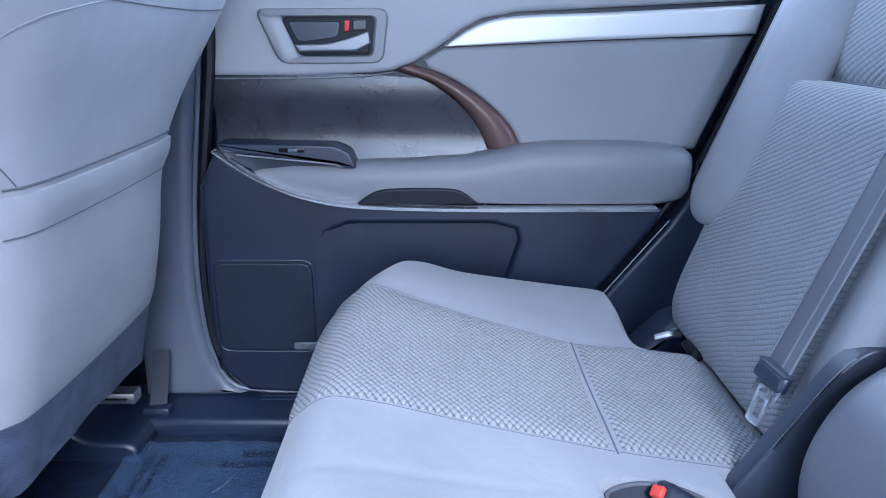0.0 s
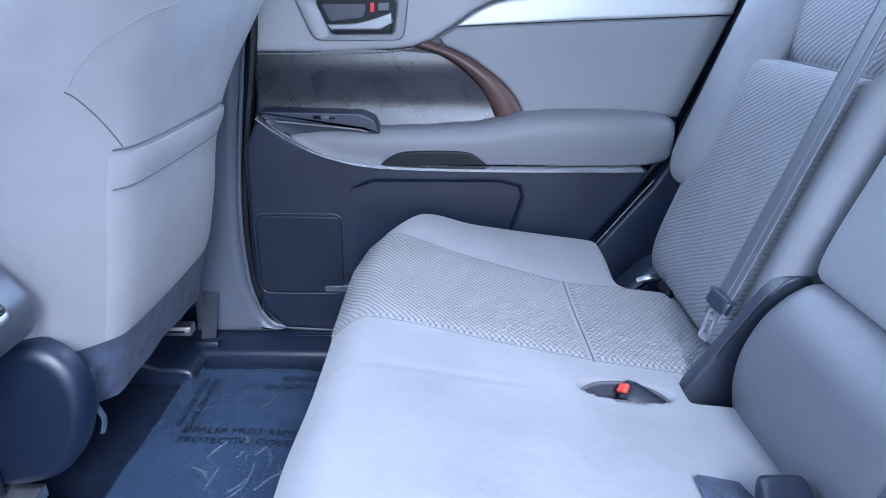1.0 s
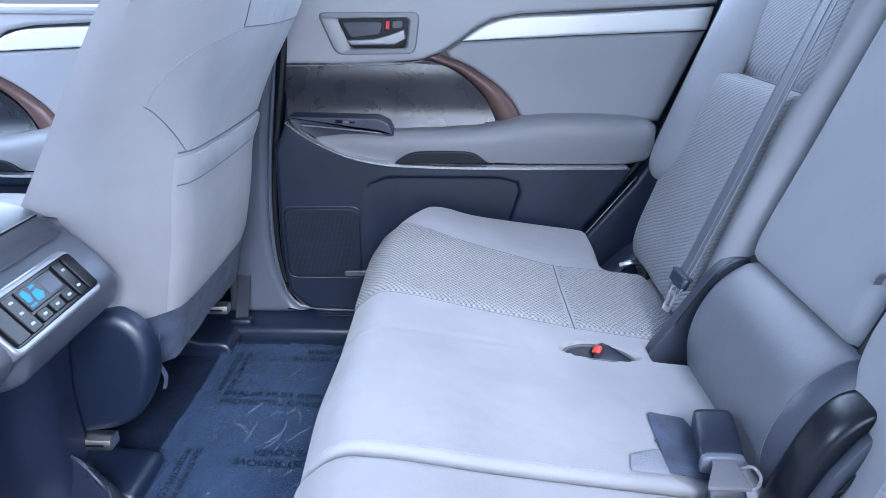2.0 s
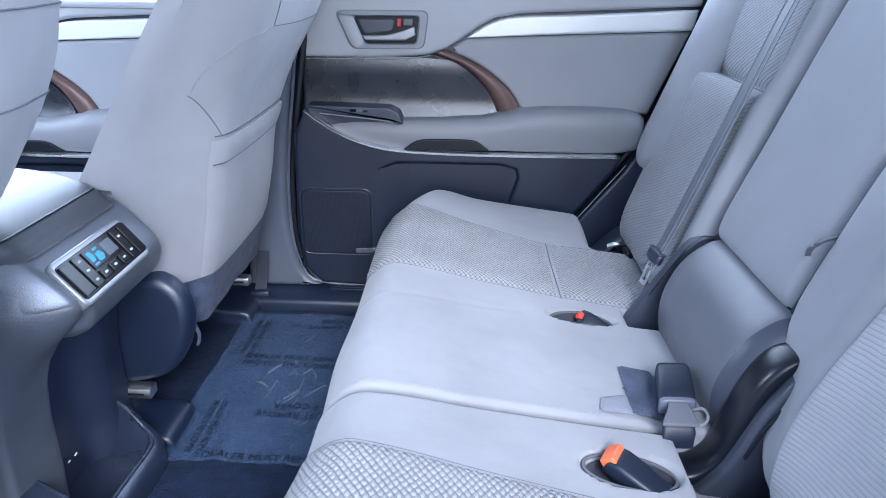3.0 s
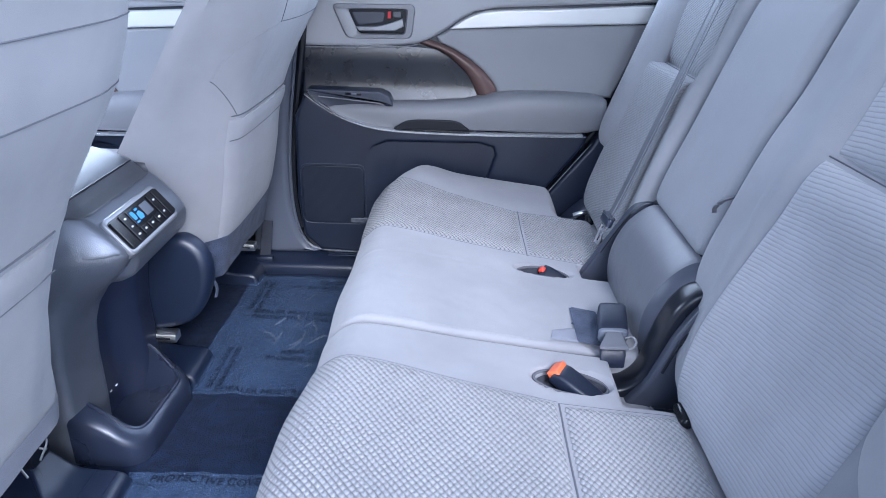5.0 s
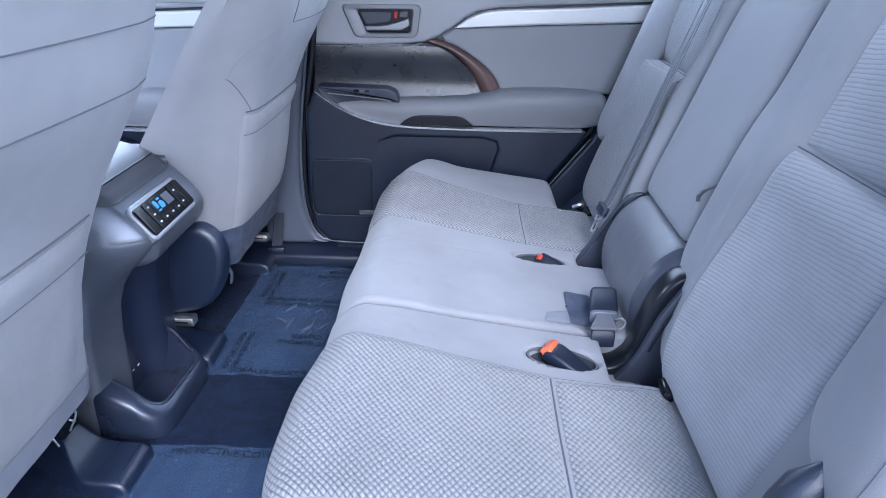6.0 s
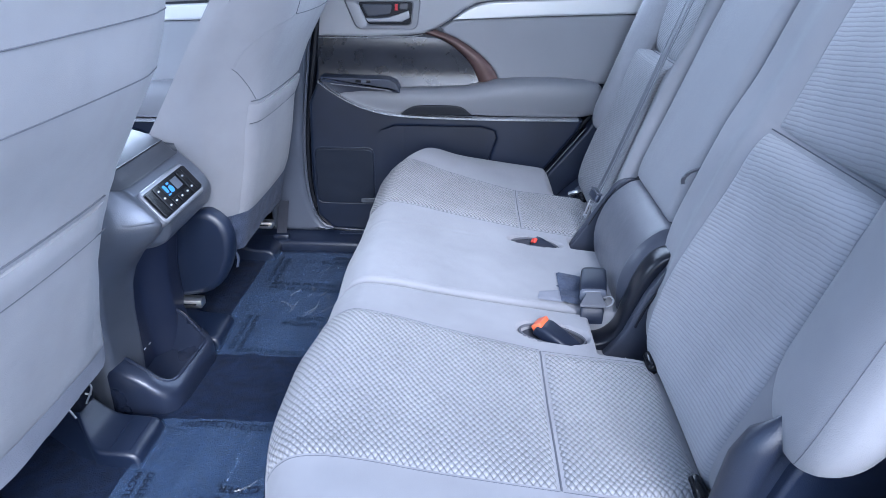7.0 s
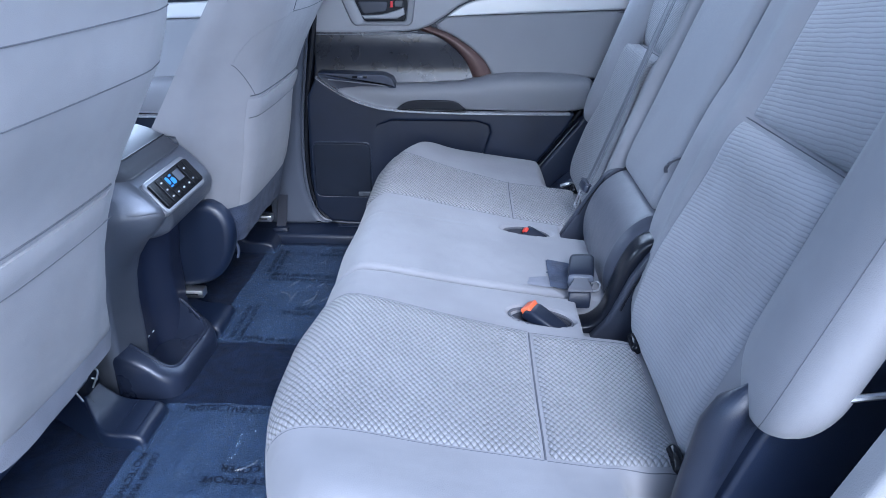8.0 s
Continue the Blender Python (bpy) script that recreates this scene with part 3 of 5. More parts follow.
    for x, zt, zb, yf in ((-0.505, 0.468, 0.452, 0.706), (-0.485, 0.474, 0.442, 0.700), (-0.43, 0.4785, 0.426, 0.696), (-0.35, 0.480, 0.412, 0.693), (-0.25, 0.484, 0.409, 0.690), (-0.15, 0.490, 0.413, 0.688), (-0.09, 0.500, 0.413, 0.686), (-0.05, 0.511, 0.413, 0.684), (0.02, 0.517, 0.413, 0.684), (0.12, 0.518, 0.414, 0.684), (0.19, 0.515, 0.415, 0.687), (0.228, 0.509, 0.42, 0.694), (0.245, 0.497, 0.43, 0.708)):
        yf += 0.014
        h, w = (zt - zb), 0.765 - yf
        sec = [(0.765, zt - h * 0.02), (yf + w * 0.55, zt), (yf + w * 0.22, zt - h * 0.06), (yf + w * 0.05, zt - h * 0.26), (yf, zt - h * 0.5), (yf + w * 0.03, zb + h * 0.2), (yf + w * 0.12, zb + h * 0.04), (yf + w * 0.3, zb), (0.765, zb)]
        rows.append((x, spline(sec, 36, False)))
    xs = np.linspace(-0.505, 0.245, 60)
    keys = [r[0] for r in rows]
    rings = []
    for x in xs:
        j = max(0, min(len(keys) - 2, int(np.searchsorted(keys, x)) - 1))
        k = smooth01((x - keys[j]) / (keys[j + 1] - keys[j]))
        sec = rows[j][1] * (1 - k) + rows[j + 1][1] * k
        rings.append([(x + (0.03 * (q[1] - 0.46) if x > 0.2 else 0), q[0], q[1]) for q in sec])
    arm = part("armrest", loft(rings), DOORARM, d, "grey padded armrest", 60)
    part("pull_cup", slab(curve2([(-0.322, 0.414), (-0.30, 0.431), (-0.272, 0.440), (-0.20, 0.4425), (-0.15, 0.439), (-0.118, 0.416)], 24), 0.6975, 0.03, 0.003), RUBBER, arm, "black pull cup")
    part("under_plate", slab([(-0.556, 0.50), (-0.50, 0.464), (-0.43, 0.432), (-0.34, 0.416), (-0.30, 0.43), (-0.32, 0.48), (-0.50, 0.49)], 0.738, 0.04, 0.002), DOORBLACK, d)
    s3 = curve2(STRIP, 50)
    rings = []
    for i, (x, z) in enumerate(s3):
        h = 0.0045 + 0.0035 * smooth01((x + 0.55) / 0.2)
        rings.append([(x, 0.74, z), (x, 0.6965, z), (x, 0.694, z - 0.0015), (x, 0.694, z - h + 0.0015), (x, 0.6965, z - h), (x, 0.74, z - h)])
    part("chrome_strip", loft(rings), CHROME, d, "thin satin chrome strip")
    return d


GRILLE = mat("perforated_black_plastic", (0.011, 0.016, 0.030), 0.5, 0, [], 0.4, 0.15, 12)
gt = GRILLE.node_tree
vor = gt.nodes.new("ShaderNodeTexVoronoi")
vor.inputs["Scale"].default_value, vor.inputs["Randomness"].default_value = 330, 0.0
gb = gt.nodes.new("ShaderNodeBump")
gb.inputs["Distance"].default_value = 0.0006
gc = gt.nodes.new("ShaderNodeTexCoord")
gt.links.new(gc.outputs["Object"], vor.inputs["Vector"])
gt.links.new(vor.outputs["Distance"], gb.inputs["Height"])
gt.links.new(gb.outputs[0], gt.nodes["Principled BSDF"].inputs["Normal"])

car_door("door_1", "closed rear door, grey upper trim, black lower panel, brown and silver accents", 0.80)
front_door = car_door("door_2", "closed front door, grey trim, silver strip and brown accent", 0.757)
front_door.location = (-1.04, 0, -0.03)

# ---- pillar, sill and quarter trim on the door's side ----
pil = thing("pillar_trim", "grey moulded plastic pillar trim beside the door", "pillar trim", kind="structure")
part("pillar_cover", slab(curve2([(-0.545, 0.85), (-0.578, 0.64), (-0.606, 0.45), (-0.622, 0.25), (-0.612, 0.13), (-0.585, 0.06), (-0.545, 0.036)], 24) + [(-0.60, 0.028), (-0.74, 0.028), (-0.73, 0.2), (-0.70, 0.45), (-0.66, 0.85)], 0.712, 0.09, 0.016), PILLAR, pil)
seal = thing("door_seal", "black rubber door seal round the opening", "door seal", kind="structure")
part("seal_lip", tube([(-0.552, 0.748, 0.80), (-0.560, 0.746, 0.65), (-0.600, 0.742, 0.40), (-0.612, 0.74, 0.25), (-0.604, 0.738, 0.13), (-0.572, 0.735, 0.06), (-0.52, 0.733, 0.032), (-0.40, 0.733, 0.028), (0.0, 0.733, 0.028)], 0.010, 8, 60), RUBBER, seal)
part("seal_bead", tube([(-0.566, 0.735, 0.80), (-0.574, 0.733, 0.65), (-0.608, 0.73, 0.40), (-0.618, 0.728, 0.25), (-0.61, 0.726, 0.13), (-0.578, 0.722, 0.056), (-0.52, 0.72, 0.040), (-0.40, 0.72, 0.037), (0.0, 0.72, 0.037)], 0.004, 6, 60), PILLAR, seal)
part("rear_seal", tube([(0.378, 0.735, 0.82), (0.352, 0.735, 0.74), (0.275, 0.735, 0.51), (0.222, 0.742, 0.410), (0.10, 0.748, 0.24), (0.03, 0.748, 0.14)], 0.008, 8, 40), RUBBER, seal)
part("seal_trim_line", tube([(0.212, 0.706, 0.388), (0.10, 0.706, 0.236), (0.035, 0.708, 0.145)], 0.0013, 6, 20), BEZEL, seal)
sill = thing("sill_trim", "dark plastic door sill trim with ribs", "sill trim", kind="structure")
part("sill_plate", box(-0.95, 0.2, 0.635, 0.76, -0.03, 0.030, 0.012, 3), BLACK, sill)
for k in range(3):
    part("sill_rib", box(-0.52, -0.1, 0.70 + 0.012 * k, 0.705 + 0.012 * k, 0.028, 0.033, 0.0015), BLACK, sill)
tagged(finish("wall_right", box(-0.72, 1.0, 0.825, 0.87, -0.1, 0.80, 0.01), BLACK), "dark outer skin of the far side", "wall", kind="structure")
tagged(finish("wall_right_front", box(-1.9, -0.72, 0.825, 0.87, -0.1, 0.70, 0.01), BLACK), "dark outer skin beside the front door", "wall", kind="structure")
quarter = thing("quarter_trim", "dark grey plastic trim behind the rear door", "quarter trim", kind="structure")
part("trim_panel", slab([(0.02, 0.10), (0.08, 0.2), (0.212, 0.375), (0.29, 0.51), (0.365, 0.74), (0.40, 0.85), (0.75, 0.85), (0.75, 0.03), (0.02, 0.03)], 0.706, 0.09, 0.008), SHIELD, quarter)
tagged(finish("wall_right_rear", box(0.6, 1.0, 0.70, 0.8, -0.1, 0.8, 0.01), BLACK), "dark side trim behind the bench", "wall", kind="structure")


# ---- rear bench ----
CUSHION = [(0.20, 0.10), (-0.02, 0.085), (-0.28, 0.10), (-0.355, 0.155), (-0.372, 0.22), (-0.372, 0.275), (-0.352, 0.312), (-0.318, 0.328), (-0.25, 0.326), (-0.14, 0.308), (0.0, 0.289), (0.10, 0.277), (0.17, 0.268), (0.205, 0.245), (0.212, 0.18)]


def oval(y, x, cy, cx, ry, rx):
    return ((y - cy) / ry) ** 2 + ((x - cx) / rx) ** 2


def sink_well(y, x, z, cy, cx, ry, rx, depth):
    if z < 0.22:
        return 0
    return -depth * smooth01((1.22 - oval(y, x, cy, cx, ry, rx)) / 0.55)


def off_right(y, x, z):
    if z < 0.2:
        return 0
    groove = -0.0016 * math.exp(-(((y - 0.135) / 0.006) ** 2)) * smooth01((-0.05 - x) / 0.1)
    belly = 0.006 * math.exp(-(((y - 0.0) / 0.09) ** 2)) - 0.004 * math.exp(-(((y - 0.36) / 0.1) ** 2)) * smooth01((x + 0.35) / 0.1)
    outer = 0.010 * smooth01((y - 0.50) / 0.1)
    wells = sink_well(y, x, z, 0.147, 0.027, 0.021, 0.056, 0.024) + sink_well(y, x, z, -0.085, 0.095, 0.035, 0.040, 0.004)
    notch = -0.03 * smooth01((x - 0.10) / 0.015) * smooth01((y - 0.135) / 0.01) * smooth01((0.20 - y) / 0.01)
    tuck = -0.019 * smooth01((-0.29 - x) / 0.06)
    return groove + belly + outer + wells + notch + tuck


def off_left(y, x, z):
    if z < 0.2:
        return 0
    belly = -0.004 * math.exp(-(((y + 0.38) / 0.1) ** 2)) * smooth01((x + 0.35) / 0.1)
    notch = -0.05 * smooth01((x - 0.093) / 0.016) * smooth01((y + 0.25) / 0.014)
    tuck = -0.016 * smooth01((y + 0.36) / 0.16) * smooth01((-0.29 - x) / 0.06)
    return tuck + notch + belly + 0.008 * smooth01((-y - 0.54) / 0.1) + sink_well(y, x, z, -0.204, 0.028, 0.028, 0.058, 0.026)


def corner(yc, sign, cut):
    """Sweeps the front edge back towards the bench's outer end."""
    def bend(x, y, z):
        k = max(0, sign * (y - yc)) / 0.26
        return (x + 0.10 * k**2.4 * smooth01((-0.12 - x) / 0.22), y - sign * 0.05 * smooth01((x - 0.06) / 0.14) * smooth01(k), z - 0.11 * smooth01((sign * y - cut) / 0.05) * smooth01((x - 0.085) / 0.065))
    return bend


def well_shade(pad, cy, cx, ry, rx):
    """A dark layer over an oval well of the skin; its colour holds the well's shade."""
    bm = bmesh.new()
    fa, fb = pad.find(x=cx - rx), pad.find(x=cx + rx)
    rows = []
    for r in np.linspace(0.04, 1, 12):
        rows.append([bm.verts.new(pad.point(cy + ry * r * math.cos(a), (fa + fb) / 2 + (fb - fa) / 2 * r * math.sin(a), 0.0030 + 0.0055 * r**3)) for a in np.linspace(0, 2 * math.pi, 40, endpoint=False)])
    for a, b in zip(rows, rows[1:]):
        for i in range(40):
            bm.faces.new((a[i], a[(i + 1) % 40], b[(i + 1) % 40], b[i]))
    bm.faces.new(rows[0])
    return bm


def well_rim(pad, cy, cx, ry, rx):
    """A sewn rim round an oval well."""
    fa, fb = pad.find(x=cx - rx), pad.find(x=cx + rx)
    return tube([pad.point(cy + ry * math.cos(a), (fa + fb) / 2 + (fb - fa) / 2 * math.sin(a), 0.0082) for a in np.linspace(0, 2 * math.pi, 48, endpoint=False)], 0.0024, 6, 0, True)


cushion_r = thing("bench_cushion", "wide grey cloth bench cushion with a knitted seat panel", "seat cushion", "rear bench cushions")
pr = Pad(CUSHION, -0.118, 0.668, 0.009, 0.045, off_right, corner(0.42, 1, 0.452), 380)
part("cushion_body", pr.body(0.005), CLOTH, cushion_r, smooth=60)
f_front, f_mid0, f_mid1, f_rear = pr.find(x=-0.352), pr.find(x=-0.0015), pr.find(x=0.0015), pr.find(x=0.180)
f_front -= 9 * (1 if f_mid0 > f_front else -1)
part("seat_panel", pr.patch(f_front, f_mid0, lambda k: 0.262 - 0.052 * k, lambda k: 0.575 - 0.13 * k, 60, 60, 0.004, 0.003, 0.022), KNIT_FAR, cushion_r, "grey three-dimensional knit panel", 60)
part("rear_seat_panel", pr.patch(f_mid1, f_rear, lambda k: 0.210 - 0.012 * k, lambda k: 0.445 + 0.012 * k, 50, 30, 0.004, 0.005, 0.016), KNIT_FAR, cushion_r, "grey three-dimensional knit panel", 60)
part("panel_seam", tube([pr.point(y, (f_mid0 + f_mid1) / 2, 0.0002) for y in np.linspace(0.205, 0.45, 20)], 0.0011, 6), SEAM, cushion_r)


def sewn_edge(pad, fa, fb, y_of, n=40):
    """A thin sunken thread line along one edge of a panel."""
    return tube([pad.point(y_of(k), fa + (fb - fa) * k, -0.0002) for k in np.linspace(0, 1, n)], 0.0007, 6)


part("panel_seam", sewn_edge(pr, f_front, f_mid0, lambda k: 0.261 - 0.052 * k), SEAM, cushion_r)
part("panel_seam", sewn_edge(pr, f_front, f_mid0, lambda k: 0.576 - 0.13 * k), SEAM, cushion_r)
part("panel_seam", sewn_edge(pr, f_mid1, f_rear, lambda k: 0.209 - 0.012 * k), SEAM, cushion_r)
part("panel_seam", sewn_edge(pr, f_mid1, f_rear, lambda k: 0.446 + 0.012 * k), SEAM, cushion_r)
f_hem0, f_hem1 = pr.find(x=-0.335), pr.find(x=0.03)
for k in range(46):
    fa, fb = f_hem0 + (f_hem1 - f_hem0) * k / 46, f_hem0 + (f_hem1 - f_hem0) * (k + 0.6) / 46
    part("stitch", tube([pr.point(-0.1085, f, 0.0002) for f in np.linspace(fa, fb, 4)], 0.0007, 5), CLOTH, cushion_r)

part("buckle_well", well_shade(pr, 0.147, 0.027, 0.0200, 0.052), DARKCLOTH, cushion_r, "buckle well in the seat cloth, its shade put into the colour", 60)
part("well_rim", well_rim(pr, 0.147, 0.027, 0.0205, 0.053), SEAM, cushion_r, "", 60)


def cloth_tab(pad, outline, lift):
    """A thin tab of cloth that lies on the skin."""
    tab = rounded(outline, 0.005)
    mid = Vector((sum(p[0] for p in tab), sum(p[1] for p in tab))) / len(tab)
    bm = bmesh.new()
    loops = [[bm.verts.new(pad.point(mid.y + (y - mid.y) * k, pad.find(x=mid.x + (x - mid.x) * k), 0.003 * (1 - k**4) + lift)) for x, y in tab] for k in (0.1, 0.35, 0.6, 0.8, 0.93, 1.0)]
    for a, b in zip(loops, loops[1:]):
        for i in range(len(tab)):
            bm.faces.new((a[i], a[(i + 1) % len(tab)], b[(i + 1) % len(tab)], b[i]))
    bm.faces.new(loops[0])
    return bm


part("strap_recess", cloth_tab(pr, [(0.054, 0.0), (0.098, -0.005), (0.118, -0.060), (0.112, -0.104), (0.052, -0.104), (0.050, -0.052)], 0.0035), FELT, cushion_r, "dark felt flap at the strap", 60)
part("strap_tab", cloth_tab(pr, [(0.052, -0.064), (0.014, -0.078), (0.008, -0.104), (0.056, -0.104)], 0.0020), SKIRT, cushion_r, "folded blue-grey cloth tab", 60)

cushion_l = thing("bench_cushion", "grey cloth bench cushion with a knitted seat panel", "seat cushion", "rear bench cushions")
pl = Pad(CUSHION, -0.690, -0.126, 0.05, 0.012, off_left, corner(-0.42, -1, 0.535), 380)
part("cushion_body", pl.body(0.005), CLOTH, cushion_l, smooth=60)
g0, g1, g2, g3 = pl.find(x=-0.352), pl.find(x=-0.0015), pl.find(x=0.0015), pl.find(x=0.182)
g0 -= 9 * (1 if g1 > g0 else -1)
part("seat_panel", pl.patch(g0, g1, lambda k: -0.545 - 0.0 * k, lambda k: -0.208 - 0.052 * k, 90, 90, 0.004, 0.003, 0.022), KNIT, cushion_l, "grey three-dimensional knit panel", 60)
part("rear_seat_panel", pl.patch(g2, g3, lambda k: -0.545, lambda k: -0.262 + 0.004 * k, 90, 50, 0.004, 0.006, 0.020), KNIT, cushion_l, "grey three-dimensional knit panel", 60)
part("panel_seam", tube([pl.point(y, (g1 + g2) / 2, 0.0002) for y in np.linspace(-0.545, -0.262, 20)], 0.0014, 6), SEAM, cushion_l)
part("panel_seam", sewn_edge(pl, g0, g1, lambda k: -0.207 - 0.052 * k), SEAM, cushion_l)
part("panel_seam", sewn_edge(pl, g0, g1, lambda k: -0.546), SEAM, cushion_l)
part("panel_seam", sewn_edge(pl, g2, g3, lambda k: -0.261 + 0.004 * k), SEAM, cushion_l)
part("panel_seam", sewn_edge(pl, g2, g3, lambda k: -0.546), SEAM, cushion_l)
part("buckle_well", well_shade(pl, -0.204, 0.028, 0.0265, 0.054), DARKCLOTH, cushion_l, "buckle well in the seat cloth, its shade put into the colour", 60)
part("well_rim", well_rim(pl, -0.204, 0.028, 0.0272, 0.055), SEAM, cushion_l, "", 60)


# backrests: x = 0.085 + 0.316 z is the plane of their faces
def face(z, d=0.0):
    return 0.085 + 0.316 * z + d


BACK = [(face(0.25, 0.040), 0.245), (face(0.28, 0.010), 0.28), (face(0.325, -0.002), 0.325), (face(0.40, -0.004), 0.40), (face(0.50, -0.006), 0.50), (face(0.60, -0.006), 0.60), (face(0.645, -0.003), 0.645), (face(0.70, 0.004), 0.70), (face(0.80, 0.006), 0.80), (face(0.88, 0.012), 0.88), (face(0.92, 0.03), 0.925), (face(0.93, 0.08), 0.935), (face(0.90, 0.13), 0.90), (face(0.6, 0.13), 0.6), (face(0.3, 0.12), 0.3), (face(0.235, 0.07), 0.215)]


def swell(y, x, z, s):
    """Inner bolster, and the tuck at the sewn line across the panel."""
    if x > face(z, 0.05):
        return 0
    o = 0.012 * smooth01((0.06 - abs(y - s * 0.205)) / 0.06) * smooth01((z - 0.25) / 0.16)
    mid_panel = smooth01((0.16 - abs(y - s * 0.375)) / 0.05) if s > 0 else smooth01((-y - 0.215) / 0.05) * smooth01((y + 0.60) / 0.05)
    hollow = -0.009 * smooth01((0.17 - abs(y - s * 0.37)) / 0.15) * smooth01((0.60 - z) / 0.12) * smooth01((z - 0.24) / 0.12)
    deep = (0.014 + 0.046 * smooth01((abs(y) - 0.24) / 0.22)) if s < 0 else 0.034
    return o + hollow + mid_panel * ((-deep * math.exp(-(z - 0.650) / 0.034) if z > 0.650 else -deep * math.exp((z - 0.650) / 0.006)) + (0.008 if s < 0 else 0.004) * math.exp(-(((z - 0.612) / 0.035) ** 2)))


def draw_in(x, y, z):
    """Draws the near backrest's inner edge aside towards its foot, where the hinge cover stands."""
    k = 0.118 * smooth01((0.475 - z) / 0.27)
    return (x, y - k * smooth01((y + 0.26) / 0.17), z)


def backrest(s, label):
    """s: +1 for the one by the far door, -1 for the near one."""
    b = thing("backrest", label, "backrest", "rear backrests")
    lo, hi = (0.182, 0.598) if s > 0 else (-0.600, -0.088)
    pb = Pad(BACK, lo, hi, 0.022 if s > 0 else 0.035, 0.035 if s > 0 else 0.018, lambda y, x, z: swell(y, x, z, s), None if s > 0 else draw_in, 420)
    part("back_body", pb.body(0.012), CLOTH, b, smooth=60)
    a0, a1, a2, a3 = pb.find(z=0.262), pb.find(z=0.644), pb.find(z=0.650), pb.find(z=0.905)
    n0, n1 = (0.235, 0.24) if s > 0 else (-0.19, -0.24)

    def outer(k):
        z = 0.262 + (0.644 - 0.262) * k
        return s * (0.565 - 0.045 * smooth01((z - 0.40) / 0.1)) if s > 0 else -0.512

    def inner(k):
        return n0 + (n1 - n0) * k

    fl, fh = (inner, outer) if s > 0 else (outer, inner)
    part("lower_back_panel", pb.patch(a0, a1, fl, fh, 50, 90, 0.006), KNIT_BACK if s < 0 else KNIT_BACK_SHADED, b, "grey ribbed knit panel", 60)
    part("upper_back_panel", pb.patch(a2, a3, lambda k: min(n1, s * (0.52 if s > 0 else 0.512)), lambda k: max(n1, s * (0.52 if s > 0 else 0.512)), 50, 60, 0.004), KNIT_BACK if s < 0 else KNIT_BACK_SHADED, b, "grey ribbed knit panel", 60)
    ys = np.linspace(n1, s * 0.52, 24)
    part("panel_seam", tube([pb.point(y, (a1 + a2) / 2, 0.0012) for y in ys], 0.0009, 6), SEAM, b)
    def bolster_ring(z, n=48):
        g = 1.0
        if z < 0.485:
            g = math.sqrt(max(0.02, 1 - ((0.485 - z) / 0.0645) ** 2))
        elif z > 0.86:
            g = math.sqrt(max(0.02, 1 - ((z - 0.86) / 0.0655) ** 2))
        # full towards the outside, running out softly into the panel on the inside
        cx, cyy = face(z, -0.002 if s < 0 else 0.012), s * ((0.606 if s < 0 else 0.588) - 0.05 * (z - 0.45))
        out = []
        for a in np.linspace(0, 2 * math.pi, n, endpoint=False):
            c, q = math.cos(a), math.sin(a)
            wide, e = (0.062 if s < 0 else 0.076, 0.8) if q > 0 else (0.095, 1.2)
            out.append((cx + 0.036 * (0.4 + 0.6 * g) * math.copysign(abs(c) ** e, c), cyy + s * wide * (0.25 + 0.75 * g) * math.copysign(abs(q) ** e, q), z))
        return out

    zs = [0.485 - 0.064 * math.sin(k) for k in np.linspace(math.pi / 2, 0.1, 10)] + list(np.linspace(0.485, 0.86, 24)) + [0.86 + 0.065 * math.sin(k) for k in np.linspace(0.1, math.pi / 2, 10)]
    part("outer_bolster", loft([bolster_ring(z) for z in zs]), CLOTH, b, "plain grey cloth side bolster", 60)
    part("bolster_seam", tube([bolster_ring(z)[20] for z in zs], 0.0005, 5), SEAM, b)
    return b


back_r = backrest(1, "reclined grey cloth backrest with ribbed knit panel")
backrest(-1, "grey cloth backrest with ribbed knit panel and plain bolsters")

ARM = [(face(0.425, 0.044), 0.425), (face(0.43, 0.009), 0.432), (face(0.47, -0.006), 0.47), (face(0.6, -0.004), 0.60), (face(0.75, -0.002), 0.75), (face(0.80, 0.006), 0.80), (face(0.812, 0.044), 0.812), (face(0.80, 0.084), 0.80), (face(0.6, 0.094), 0.6), (face(0.44, 0.084), 0.44)]
pa = Pad(ARM, -0.083, 0.170, 0.022, 0.022, lambda y, x, z: -0.006 * smooth01((0.04 - abs(y + 0.10)) / 0.04) * smooth01((0.03 - abs(z - 0.50)) / 0.03), None, 150)
arm_pad = part("folding_armrest", pa.body(0.012), ARMVINYL, back_r, "folded-up grey cloth centre armrest", 60)
# dark cords stand in for the shade in the gaps round the armrest
part("gap_shade", tube([(face(z, 0.020), -0.0855, z) for z in np.linspace(0.43, 0.80, 20)], 0.004, 8), DARKCLOTH, arm_pad)
part("gap_shade", tube([(face(z, 0.018), 0.176, z) for z in np.linspace(0.45, 0.80, 20)], 0.004, 8), DARKCLOTH, arm_pad)
part("gap_shade", tube([(face(0.428, 0.012), y, 0.428) for y in np.linspace(-0.080, 0.165, 16)], 0.008, 8), RUBBER, arm_pad)
part("gap_shade", tube([(face(z, 0.014), -0.087, z) for z in np.linspace(0.425, 0.52, 10)], 0.008, 8), RUBBER, arm_pad)
part("pull_strap", ribbon([(face(0.500, -0.004), -0.070, 0.506), (face(0.515, -0.012), -0.078, 0.518), (face(0.530, -0.010), -0.090, 0.534), (face(0.545, 0.012), -0.094, 0.545)], (0.2, -0.6, 0.8), 0.007, 0.003), ROLLVINYL, arm_pad, "short grey pull strap")
roll = thing("bolster_roll", "smooth grey vinyl roll below the centre armrest", "seat bolster")
